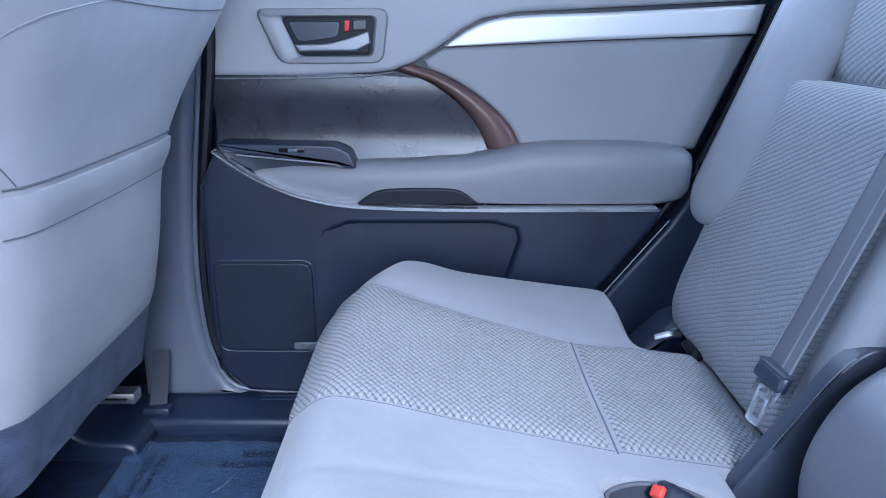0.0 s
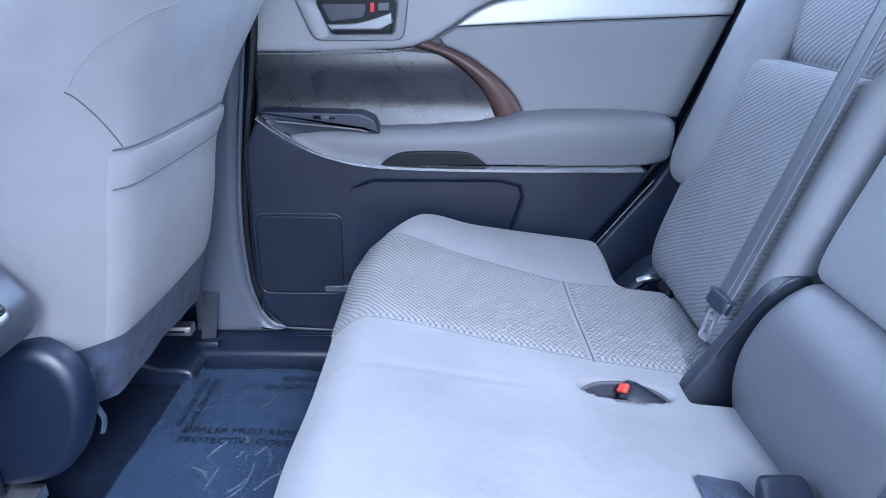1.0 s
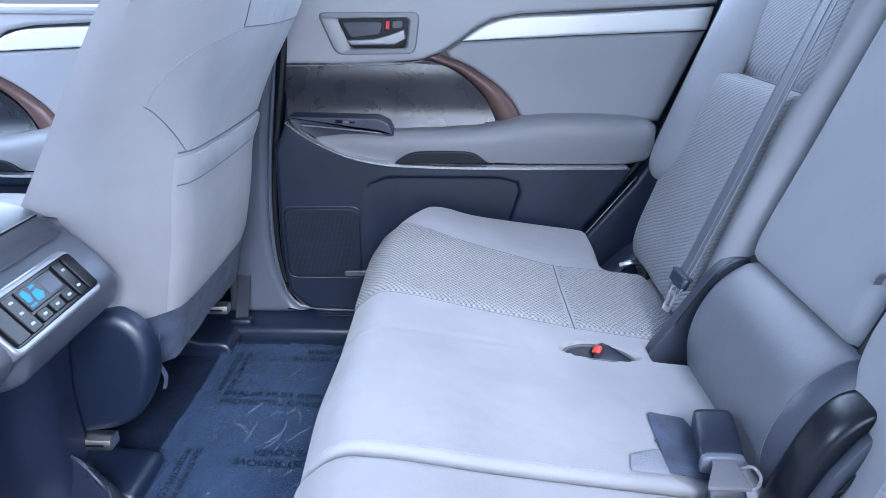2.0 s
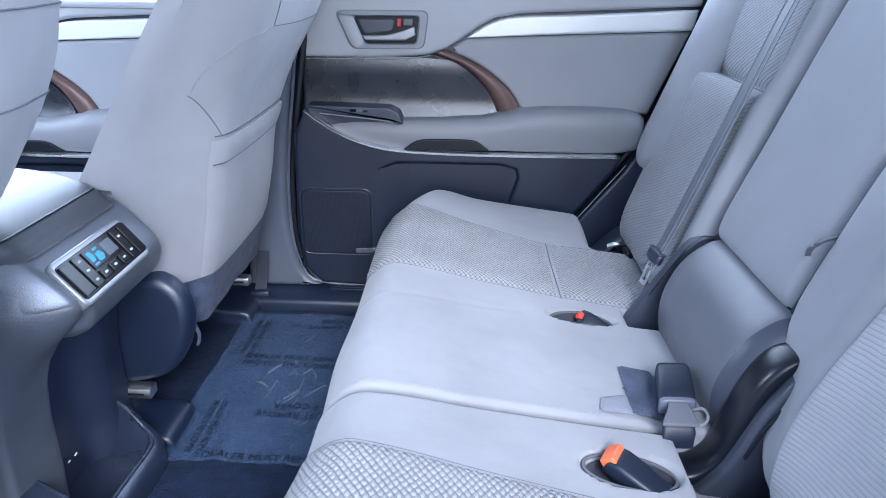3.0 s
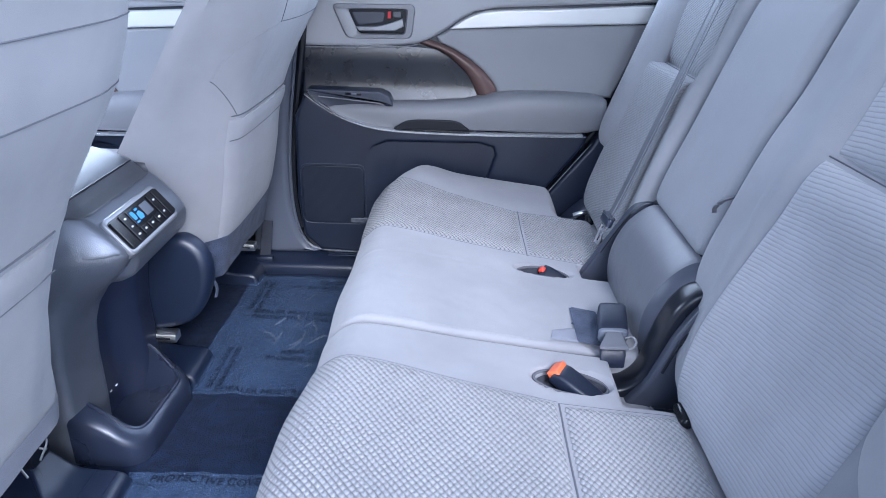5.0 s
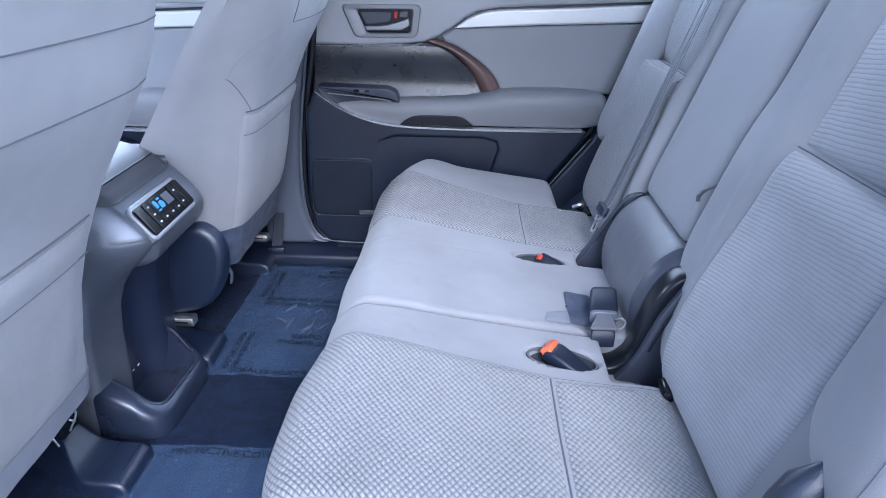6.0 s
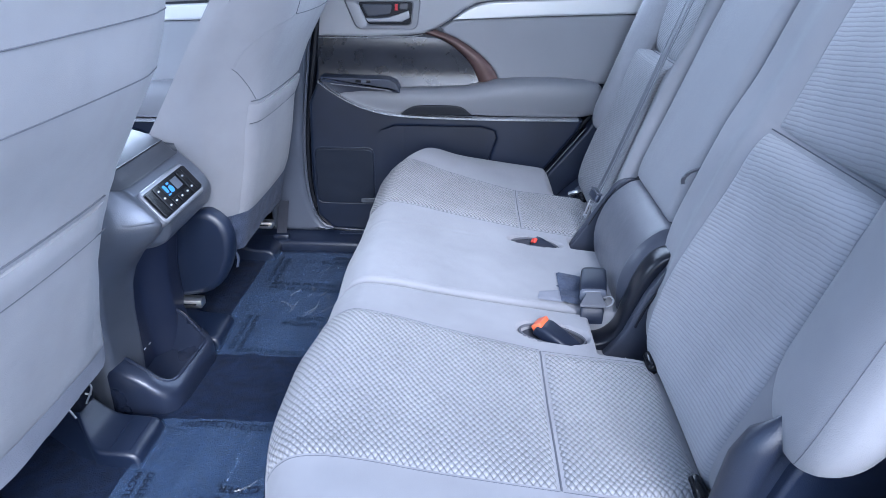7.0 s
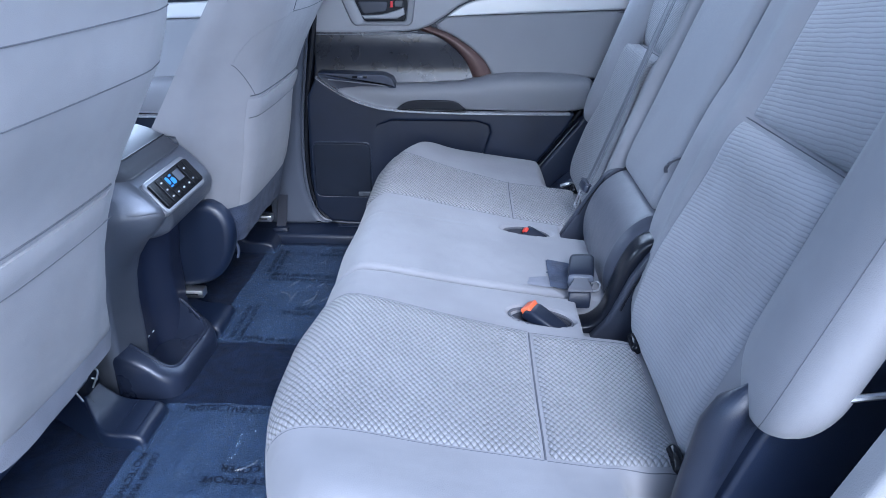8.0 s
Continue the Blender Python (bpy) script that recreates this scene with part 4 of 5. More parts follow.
ROLL = [(0.165, 0.245), (0.150, 0.29), (0.150, 0.34), (0.168, 0.39), (0.196, 0.422), (0.225, 0.435), (0.26, 0.42), (0.27, 0.33), (0.25, 0.24), (0.2, 0.22)]
pq = Pad(ROLL, -0.130, 0.160, 0.045, 0.025, None, None, 120)
part("roll_cover", pq.body(0.012), ROLLVINYL, roll, smooth=60)
part("end_seam", tube([pq.point(-0.098, f, 0.0008) for f in np.linspace(0, 60, 40)], 0.0010, 5), SEAM, roll)
cap_rings = [[pq.point(y, f, 0.0016) for f in np.linspace(0, 119, 120)] for y in list(np.linspace(-0.1298, -0.122, 8)) + list(np.linspace(-0.118, -0.099, 6))]
part("end_cap", loft(cap_rings), DARKVINYL, roll, "darker smooth vinyl end panel", 60)
tagged(finish("seat_frame_panel", box(0.27, 0.30, -0.6, 0.6, 0.12, 0.42, 0.01), BLACK), "black panel behind the backrests", "panel")
tagged(finish("seat_frame_panel", turned(box(-0.01, 0.01, -0.58, 0.58, 0.0, 0.6, 0.004), pose(0.30, 0, 0.35, 0, 17.5, 0)), BLACK), "black panel behind the centre armrest", "panel")


def side_bracket(y):
    """Black moulded cover that curls over the hinge at the side of the roll."""
    t = thing("hinge_cover", "black moulded plastic hinge cover beside the vinyl roll", "hinge cover", "hinge covers")
    path = [(0.100, 0.232), (0.126, 0.238), (0.148, 0.262), (0.160, 0.306), (0.172, 0.352), (0.188, 0.388), (0.212, 0.408), (0.262, 0.412)]
    p = spline([(x, y, z) for x, z in path], 40, False)
    rings = []
    for i, q in enumerate(p):
        w = 0.024
        d = Vector(p[min(i + 1, 39)] - p[max(i - 1, 0)]).normalized()
        m = Vector((-d.z, 0, d.x))
        rings.append([Vector(q) + Vector((0, 1, 0)) * w * math.copysign(abs(math.cos(a)) ** 0.6, math.cos(a)) + m * (0.012 * math.copysign(abs(math.sin(a)) ** 0.6, math.sin(a)) - 0.005) for a in np.linspace(0, 2 * math.pi, 28, endpoint=False)])
    part("cover_rail", loft([[tuple(v) for v in r] for r in rings]), GLOSSRAIL, t, "glossy black curved rail", 60)
    part("cover_plate", slab(rounded([(0.115, 0.215), (0.150, 0.262), (0.178, 0.345), (0.206, 0.398), (0.27, 0.41), (0.27, 0.20)], 0.012), y - 0.038, 0.038, 0.006), DARKVINYL, t)
    part("cover_slot", tube([(0.168, y - 0.0395, 0.285), (0.182, y - 0.0395, 0.328), (0.197, y - 0.0395, 0.358)], 0.0024, 6, 12), RUBBER, t)


side_bracket(-0.138)
slot = thing("hinge_cover", "dark plastic channel with a narrow slit beside the vinyl roll", "hinge cover", "hinge covers")
part("channel_plate", slab(rounded([(0.085, 0.235), (0.108, 0.262), (0.150, 0.335), (0.190, 0.405), (0.212, 0.425), (0.27, 0.425), (0.27, 0.22)], 0.012), 0.178, 0.02, 0.004), DARKVINYL, slot)
part("channel_slit", tube([(0.142, 0.1785, 0.315), (0.165, 0.1785, 0.36), (0.190, 0.1785, 0.40)], 0.0014, 6, 16), RUBBER, slot)
part("channel_edge", tube([(0.098, 0.178, 0.250), (0.142, 0.179, 0.322), (0.182, 0.179, 0.394), (0.200, 0.179, 0.415)], 0.0012, 6, 20), BLACK, slot)

# ---- buckles, belts ----
def buckle(name, label, m, button, scale=1.0, wide=0.0155):
    t = thing(name, label, "seat belt buckle", "seat belt buckles")
    sec = []
    for x, w, h, c in ((-0.040, 0.0165, 0.0075, -0.003), (-0.038, 0.0185, 0.0100, -0.002), (-0.026, 0.0195, 0.0128, 0.0), (0.0, 0.0195, 0.0130, 0.0), (0.03, 0.0175, 0.0125, 0.0), (0.055, 0.013, 0.010, 0.0), (0.075, 0.010, 0.006, 0.0)):
        sec.append([tuple(m @ (Vector((x, w * math.copysign(abs(math.cos(a)) ** 0.45, math.cos(a)), c + h * math.copysign(abs(math.sin(a)) ** 0.45, math.sin(a)))) * scale)) for a in np.linspace(0, 2 * math.pi, 28, endpoint=False)])
    part("buckle_body", loft(sec), BUCKLE, t, smooth=60)
    part("release_button", turned(box(-0.0095 * scale, 0.0095 * scale, -wide * scale, wide * scale, -0.004 * scale, 0.0075 * scale, 0.0026, 3), m @ pose(-0.0375 * scale, 0, 0.0020 * scale, 0, -60, 0)), button, t, "bright release button")
    return t


buckle("seat_buckle", "black seat belt buckle with an orange button in its well", pose(0.036, -0.210, 0.277, 0, 24, -30), ORANGE)
buckle("seat_buckle", "black seat belt buckle half sunk in its well", pose(0.050, 0.148, 0.270, 38, 24, -20), REDBUTTON, 0.74, 0.0085)
center = thing("center_buckle", "black centre belt buckle on a grey strap", "seat belt buckle", "seat belt buckles")


def squarish(cx, cy, cz, w, h, tilt=0.0, n=28):
    return [(cx + w / 2 * math.copysign(abs(math.cos(a)) ** 0.4, math.cos(a)), cy + tilt * math.sin(a), cz + h / 2 * math.copysign(abs(math.sin(a)) ** 0.4, math.sin(a))) for a in np.linspace(0, 2 * math.pi, n, endpoint=False)]


part("buckle_body", loft([squarish(*q) for q in ((0.119, -0.030, 0.312, 0.036, 0.012), (0.1185, -0.033, 0.312, 0.043, 0.019), (0.117, -0.042, 0.311, 0.047, 0.024), (0.111, -0.080, 0.304, 0.049, 0.026), (0.109, -0.095, 0.300, 0.048, 0.025), (0.1085, -0.099, 0.299, 0.043, 0.020))]), BUCKLE, center, "", 60)
part("buckle_lip", loft([squarish(*q) for q in ((0.1085, -0.097, 0.299, 0.0475, 0.0245), (0.1083, -0.101, 0.2985, 0.0475, 0.0245), (0.108, -0.103, 0.298, 0.044, 0.021))]), PILLAR, center, "lighter grey buckle edge", 60)
part("buckle_strap", loft([squarish(*q) for q in ((0.108, -0.098, 0.306, 0.026, 0.004), (0.107, -0.110, 0.306, 0.027, 0.004), (0.103, -0.130, 0.303, 0.040, 0.004), (0.102, -0.138, 0.301, 0.046, 0.004), (0.102, -0.140, 0.300, 0.045, 0.003))]), BEZELWEB, center, "folded grey webbing", 60)
part("strap_plate", loft([squarish(*q) for q in ((0.102, -0.132, 0.292, 0.040, 0.010), (0.102, -0.139, 0.284, 0.040, 0.018), (0.102, -0.142, 0.270, 0.038, 0.008))]), BUCKLE, center, "", 60)
part("wire_loop", tube([(0.127, -0.105, 0.298), (0.137, -0.110, 0.304), (0.140, -0.122, 0.303), (0.134, -0.133, 0.300), (0.124, -0.138, 0.299)], 0.0019, 6, 24), BEZEL, center)

belt = thing("seat_belt", "grey seat belt webbing with a metal tongue", "seat belt")
bp0 = [(0.158, 0.236, 0.345), (0.182, 0.248, 0.39), (0.219, 0.250, 0.50), (0.266, 0.249, 0.65), (0.312, 0.245, 0.80), (0.352, 0.242, 0.92)]
bp0 = [(x - 0.005, y - 0.004, z) for x, y, z in bp0]
part("webbing", ribbon(bp0, (0.05, 1.0, 0.0), 0.044), WEB, belt)
for k in (-0.98, -0.3, 0.98):
    part("woven_stripe", ribbon([(x + 0.0011 * k - 0.0012, y + 0.0215 * k, z) for x, y, z in bp0], (0.05, 1.0, 0.0), 0.0024, 0.0012), WEBEDGE, belt)
across, along = Vector((-0.12, 0.99, 0.03)).normalized(), Vector((0.33, 0.03, 0.94)).normalized()
out_ = along.cross(across).normalized()
across = out_.cross(along).normalized()


def on_belt(x, y, z):
    """A pose on the belt: its x runs across the webbing, its y stands off it, its z runs up along it."""
    m = Matrix((across, out_, along)).transposed().to_4x4()
    m.translation = (x, y, z)
    return m


part("tongue_cover", turned(box(-0.023, 0.023, -0.006, 0.006, -0.010, 0.010, 0.005, 3), on_belt(0.160, 0.236, 0.362)), BLACK, belt, "black plastic tongue grip")
part("cover_lip", turned(box(-0.0215, 0.0215, -0.0075, 0.0075, 0.007, 0.013, 0.003, 2), on_belt(0.160, 0.236, 0.362)), DARKVINYL, belt)
part("metal_tongue", turned(ring_slab(rounded([(-0.0105, -0.020), (-0.0105, 0.022), (0.0105, 0.022), (0.0105, -0.020)], 0.004), rounded([(-0.005, -0.012), (-0.005, 0.009), (0.005, 0.009), (0.005, -0.012)], 0.002), -0.0015, 0.003, 0.0008), on_belt(0.148, 0.228, 0.332) @ pose(0, 0, 0, 0, 8, 0)), PANELSILVER, belt, "bright steel tongue")


# ---- anchors and latch covers in the seat crease ----
for x, y, z in ((0.172, 0.462, 0.272), (0.172, -0.258, 0.276), (0.168, -0.518, 0.276)):
    a = thing("anchor_cover", "small glossy black child seat anchor cover in the crease", "anchor cover", "anchor covers")
    part("cover_shell", turned(box(-0.008, 0.008, -0.022, 0.022, -0.009, 0.009, 0.006, 3), pose(x + 0.004, y, z - 0.004, 0, -50, 0)), GLOSS, a)
part("hinge_shell", slab(rounded([(0.11, 0.19), (0.15, 0.235), (0.185, 0.27), (0.22, 0.275), (0.24, 0.2)], 0.015), 0.55, 0.06, 0.012), BLACK, back_r, "black seat hinge cover")
part("hinge_pin", tube([(0.155, 0.55, 0.243), (0.175, 0.545, 0.252), (0.192, 0.55, 0.25)], 0.006, 8, 10), STEEL, back_r, "bright metal hinge pin")


# ---- front seats ----
# the rear face of the far seat: how far back it stands at each height
REAR_Z = np.linspace(0.26, 0.96, 57)
REAR_X = spline([(0.20, -0.650), (0.264, -0.640), (0.40, -0.609), (0.48, -0.596), (0.543, -0.580), (0.613, -0.557), (0.68, -0.525), (0.734, -0.497), (0.80, -0.470), (0.97, -0.408)], 400, False)
REAR_X = np.interp(REAR_Z, REAR_X[:, 0], REAR_X[:, 1])


def front_seat(s, dx, label, lean=0.25, dy=0.0):
    """s: +1 by the far door, -1 the near one."""
    t = thing("front_seat", label, "car seat", "front seats")

    def ring(z, n=64, grow=0.0):
        if s > 0:
            xr = float(np.interp(z, REAR_Z, REAR_X))
        else:
            xr = -0.588 + dx + lean * (z - 0.551) + 0.026 * smooth01((z - 0.57) / 0.15)
        k = smooth01((z - 0.48) / 0.25)
        yi, yo = (0.172 - 0.02 * k, 0.668 + 0.11 * k) if s > 0 else (float(np.interp(z, [0.28, 0.35, 0.45, 0.52, 0.62, 0.75], [0.218, 0.24, 0.255, 0.238, 0.172, 0.142])), 0.66 + 0.06 * k)
        if z > 0.80:
            e = 0.06 * smooth01((z - 0.80) / 0.2)
            yi, yo = yi + e, yo - e
        yi, yo = yi + dy, yo + dy
        xf = -0.805 + dx + 0.66 * (z - 0.476) if z > 0.40 else -0.855 + dx
        xf = min(xf, xr - 0.08)
        c, h = (yi + yo) / 2, (yo - yi) / 2 + grow
        j = 1.5 - 0.9 * k
        # the back face, its bevelled flanks and the front bolsters
        if s > 0:
            half = [(xf + 0.02, 1.0), (xf + 0.3 * (xr - xf), 1.0), (xr - 0.092, 0.97), (xr - 0.046, 0.845), (xr - 0.010, 0.70), (xr + 0.001 + grow, 0.56)]
        else:
            half = [(xf + 0.02, 1.0), (xf + 0.3 * (xr - xf), 1.0), (xr - 0.09 * j, 0.965), (xr - 0.036 * j, 0.84), (xr - 0.008, 0.68), (xr + 0.002 + grow, 0.5)]
        pts = [(xf, c - h * 0.93)] + [(x, c - h * y) for x, y in half] + [(xr + 0.005 + grow, c)] + [(x, c + h * y) for x, y in half[::-1]] + [(xf, c + h * 0.93), (xf + 0.03, c)]
        return [(p[0], s * p[1], z) for p in spline(pts, n)]

    zs = [0.268, 0.272, 0.285] + list(np.linspace(0.31, 0.92, 40)) + [0.94, 0.95]
    rings = [ring(z) for z in zs]
    for i, sh in ((0, 0.93), (1, 0.97), (-1, 0.8), (-2, 0.92)):
        c = np.mean(np.array(rings[i]), 0)
        rings[i] = [tuple(c + (np.array(p) - c) * np.array([sh, sh, 1])) for p in rings[i]]
    part("seat_back", loft(rings), CLOTH, t, smooth=60)

    def back_x(z, y):
        r = np.array(ring(z, 160))
        r = r[r[:, 0] > np.mean(r[:, 0])]
        o = np.argsort(r[:, 1])
        return float(np.interp(y, r[o, 1], r[o, 0]))

    def seam(name, pts, r=0.0022, mat_=SEAM):
        part(name, tube([(back_x(z, s * y) + 0.0006, s * y, z) for y, z in pts], r, 6), mat_, t)

    # map pocket: a sewn panel with a hemmed mouth
    bm = bmesh.new()
    g = []
    for j in range(25):
        z = 0.285 + (0.544 - 0.285) * j / 24
        edge_y = 0.238 + dy if s > 0 else 0.330 - 0.02 * j / 24
        row = []
        for i in range(31):
            y = edge_y + (0.628 - edge_y) * i / 30
            e = min(i, 30 - i, j * 1.2) / 3.0
            lift = 0.005 * min(1, e) + (0.004 * math.sin(math.pi * (z - 0.502) / 0.046) * min(1, e) if z > 0.502 else 0)
            row.append(bm.verts.new((back_x(z, s * y) + lift, s * y, z)))
        g.append(row)
    for j in range(24):
        for i in range(30):
            bm.faces.new((g[j][i], g[j][i + 1], g[j + 1][i + 1], g[j + 1][i]))
    edge = bmesh.ops.extrude_edge_only(bm, edges=[e for e in bm.edges if e.is_boundary])
    bmesh.ops.translate(bm, vec=(-0.012, 0, 0), verts=[v for v in edge["geom"] if isinstance(v, bmesh.types.BMVert)])
    part("map_pocket", bm, CLOTH, t, "grey cloth map pocket", 60)
    part("pocket_shadow_seam", tube([(back_x(0.502, s * y) + 0.0052, s * y, 0.502) for y in np.linspace(0.240 if s > 0 else 0.315, 0.624, 24)], 0.0008, 6), SEAM, t)
    part("mouth_gap", tube([(back_x(0.5515, s * y) + 0.001, s * y, 0.5515) for y in np.linspace(0.240 if s > 0 else 0.312, 0.624, 24)], 0.0012, 6), SEAM, t)
    if s > 0:
        seam("yoke_seam", [(y, 0.720 + 0.004 * math.sin(y * 9)) for y in np.linspace(0.322, 0.73, 24)], 0.0008)
        seam("upper_seam", [(0.322 - 0.25 * (z - 0.72), z) for z in np.linspace(0.72, 0.93, 14)], 0.0008)
    else:
        seam("yoke_seam", [(y, 0.702) for y in np.linspace(0.18 + dy, 0.70 + dy, 30)], 0.0009)
        seam("upper_seam", [(y, 0.780) for y in np.linspace(0.19 + dy, 0.68 + dy, 30)], 0.0009)
    if s > 0:
        seam("diagonal_seam", [(0.195 + dy + (0.246 - 0.195) * k, 0.626 - 0.066 * k**1.2) for k in np.linspace(0.0, 1.08, 12)], 0.0008)
        seam("flank_seam", spline([(0.197, 0.630), (0.200, 0.655), (0.215, 0.683), (0.25, 0.708), (0.322, 0.722)], 20, False), 0.0007, CLOTH)
    # felt skirt under the hem
    sk = []
    low = 0.200 if s > 0 else 0.245
    for z in np.linspace(0.29, low, 8):
        k = (0.29 - z) / 0.09
        rr = ring(0.29, 64, 0.002)
        sk.append([(p[0] - 0.022 * k + 0.004 * math.sin(p[1] * 60) * k, p[1] * (1 - 0.02 * k), z + 0.006 * k * math.sin(p[1] * 17 + 1) + 0.004 * k * math.sin(p[1] * 61)) for p in rr])
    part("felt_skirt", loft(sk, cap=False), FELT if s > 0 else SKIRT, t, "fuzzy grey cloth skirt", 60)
    # seat base, rail and feet
    part("seat_base", box(-1.25 + dx, -0.76 + dx, min(s * 0.21, s * 0.62), max(s * 0.21, s * 0.62), 0.12, 0.34, 0.03, 3), BLACK, t)
    part("squab", box(-1.32 + dx, -0.78 + dx, min(s * 0.17, s * 0.65), max(s * 0.17, s * 0.65), 0.28, 0.362, 0.04, 4), CLOTH, t)
    y0, y1 = sorted((s * 0.158, s * 0.190))
    out = curve2([(-0.86, 0.300), (-0.80, 0.310), (-0.735, 0.322), (-0.685, 0.325), (-0.650, 0.295), (-0.641, 0.24), (-0.660, 0.175), (-0.70, 0.125), (-0.77, 0.105), (-0.86, 0.10)], 30)
    if s > 0:
        part("recliner_cover", slab([(x + dx - 0.006, z) for x, z in out], y0, y1 - y0, 0.018), BLACK, t, "rounded black plastic recliner cover")
    for yy in (0.158, 0.612):
        ya, yb = sorted((s * (yy - 0.012), s * (yy + 0.016)))
        x_end = -0.83 if s < 0 and yy < 0.3 else (-0.700 if s > 0 and yy > 0.3 else -0.734)
        part("seat_rail", box(-1.15 + dx, x_end + dx, ya, yb, 0.084, 0.105, 0.003), RAILSTEEL, t, "bright steel seat rail")
        part("rail_slot", box(x_end + dx - 0.05, x_end + dx - 0.012, ya - 0.0015, yb + 0.0015, 0.093, 0.0965, 0.0005), RUBBER, t)
        fa, fb = sorted((s * (yy - 0.05), s * (yy + 0.06)))
        if s < 0 and yy < 0.3:
            fa, fb = -0.264, -0.158
        foot = [(-0.95, 0.07), (-0.90, 0.088), (-0.85, 0.086), (-0.815, 0.068), (-0.785, 0.042), (-0.755, 0.033), (-0.715, 0.031), (-0.694, 0.022), (-0.690, -0.005), (-0.72, -0.02), (-0.9, -0.02), (-0.95, 0.0)]
        pf = Pad([(x + dx * 0.3, z) for x, z in foot], fa, fb, 0.009, 0.009, None, (lambda x, y, z: (x, y + 0.07 * smooth01((-0.765 - x) / 0.10) * smooth01((-0.20 - y) / 0.05), z)) if s < 0 else None, 90)
        part("rail_foot_cover", pf.body(0.02), BLACK, t, "black plastic rail end cover", 60)
        if s < 0 and yy < 0.3:
            for x in (-0.752, -0.716):
                part("cover_rib", tube([pf.point(y, pf.find(x=x), 0.0004) for y in np.linspace(fa + 0.012, fb - 0.006, 10)], 0.0014, 6), BLACK, t)
    return t


right_seat = front_seat(1, 0.0, "grey cloth front seat with a map pocket, seen from behind")
left_seat = front_seat(-1, -0.03, "grey cloth front seat with ribbed weave and a map pocket", 0.27, -0.015)

part("hem_tab", ribbon([(-0.655, 0.205, 0.27), (-0.658, 0.200, 0.22), (-0.654, 0.204, 0.19), (-0.657, 0.199, 0.170)], (0.3, 1, 0), 0.008, 0.002), FELT, right_seat, "loose cloth tab at the hem")
for pts in ([(-0.86, -0.19, 0.115), (-0.835, -0.205, 0.12), (-0.80, -0.20, 0.11)], [(-0.835, -0.215, 0.12), (-0.825, -0.235, 0.11), (-0.805, -0.248, 0.096)], [(-0.83, -0.185, 0.13), (-0.80, -0.195, 0.125), (-0.80, -0.22, 0.105)]):
    part("latch_wire", tube(pts, 0.0019, 8, 14), STEEL, left_seat, "bright metal latch wire")
part("latch_block", box(-0.88, -0.81, -0.225, -0.175, 0.085, 0.125, 0.008), RUBBER, left_seat)

strap = thing("belt_strap", "grey lower belt strap anchored at the sill", "seat belt")
part("webbing", ribbon([(-0.685, 0.690, 0.14), (-0.688, 0.68, 0.10), (-0.691, 0.668, 0.06), (-0.693, 0.660, 0.034)], (1, 0.2, 0), 0.030, 0.003), DARKCLOTH, strap)
part("anchor_plate", box(-0.718, -0.668, 0.648, 0.672, 0.026, 0.044, 0.006), BLACK, strap)

# ---- centre console ----
con = thing("center_console", "black centre console with rear climate controls and a bin", "console")
CON = [(-1.35, 0.335), (-1.35, 0.48), (-1.10, 0.512), (-0.88, 0.510), (-0.80, 0.502), (-0.755, 0.484), (-0.722, 0.458), (-0.690, 0.425), (-0.672, 0.396), (-0.674, 0.370), (-0.690, 0.348), (-0.74, 0.336), (-0.9, 0.332)]


def sweep_back(x, y, z):
    """Draws the rear corner of the hood forward along its near side."""
    k = max(0.0, (-0.072 - y) / 0.046)
    under = 0.10 * smooth01((-0.048 - y) / 0.02) * smooth01((0.405 - z) / 0.035)
    return (x - (0.075 * min(1.3, k) ** 1.4 + under) * smooth01((x + 0.98) / 0.25), y, z)


pc = Pad(CON, -0.120, 0.168, 0.022, 0.018, None, sweep_back, 220)
part("console_top", pc.body(0.006), CONSOLE, con, smooth=60)


def console_rear(y, z):
    """How far back the pedestal reaches: a slanting cheek beside a deep recess."""
    edge = float(np.interp(z, [0.0, 0.1, 0.2, 0.26, 0.30, 0.33, 0.36, 0.38, 0.400, 0.425, 0.458, 0.484], [-0.785, -0.776, -0.772, -0.764, -0.750, -0.730, -0.700, -0.682, -0.674, -0.690, -0.722, -0.758]))
    low = 0.030 * max(0.0, min(1.0, (-0.035 - y) / 0.085)) ** 1.6
    high = 0.075 * min(1.3, max(0.0, (-0.072 - y) / 0.046)) ** 1.4
    k = smooth01((z - 0.24) / 0.15)
    cheek = edge - low * (1 - k) - high * k - 0.022 * smooth01((y + 0.062) / 0.02) * smooth01((z - 0.33) / 0.03)
    deep = float(np.interp(z, [0.0, 0.2, 0.30, 0.36], [-0.815, -0.815, -0.80, -0.78]))
    deep += 0.040 * smooth01((y - 0.045) / 0.06)
    m = smooth01((y + 0.050) / 0.030) * smooth01((0.340 - z + 0.06 * max(0, 0.06 - y)) / 0.035)
    return cheek + (deep - cheek) * m


rings = []
for z in np.linspace(-0.01, 0.478, 56):
    tuck = 0.030 * max(0.0, (z - 0.37) / 0.11) ** 2
    pts = [(-1.33, -0.10 + tuck), (-1.1, -0.118 + tuck), (-0.92, -0.122 + tuck), (console_rear(-0.118, z) - 0.022, -0.123 + tuck)]
    pts += [(console_rear(y, z), y) for y in np.linspace(-0.116 + tuck, 0.152, 46)]
    pts += [(console_rear(0.152, z) - 0.012, 0.163), (-0.92, 0.167), (-1.1, 0.165), (-1.33, 0.15)]
    rings.append([(x, y, z) for x, y in pts])
pedestal = part("console_pedestal", loft(rings), CONSOLE, con, smooth=60)
pedestal.data.materials.append(RECESS)
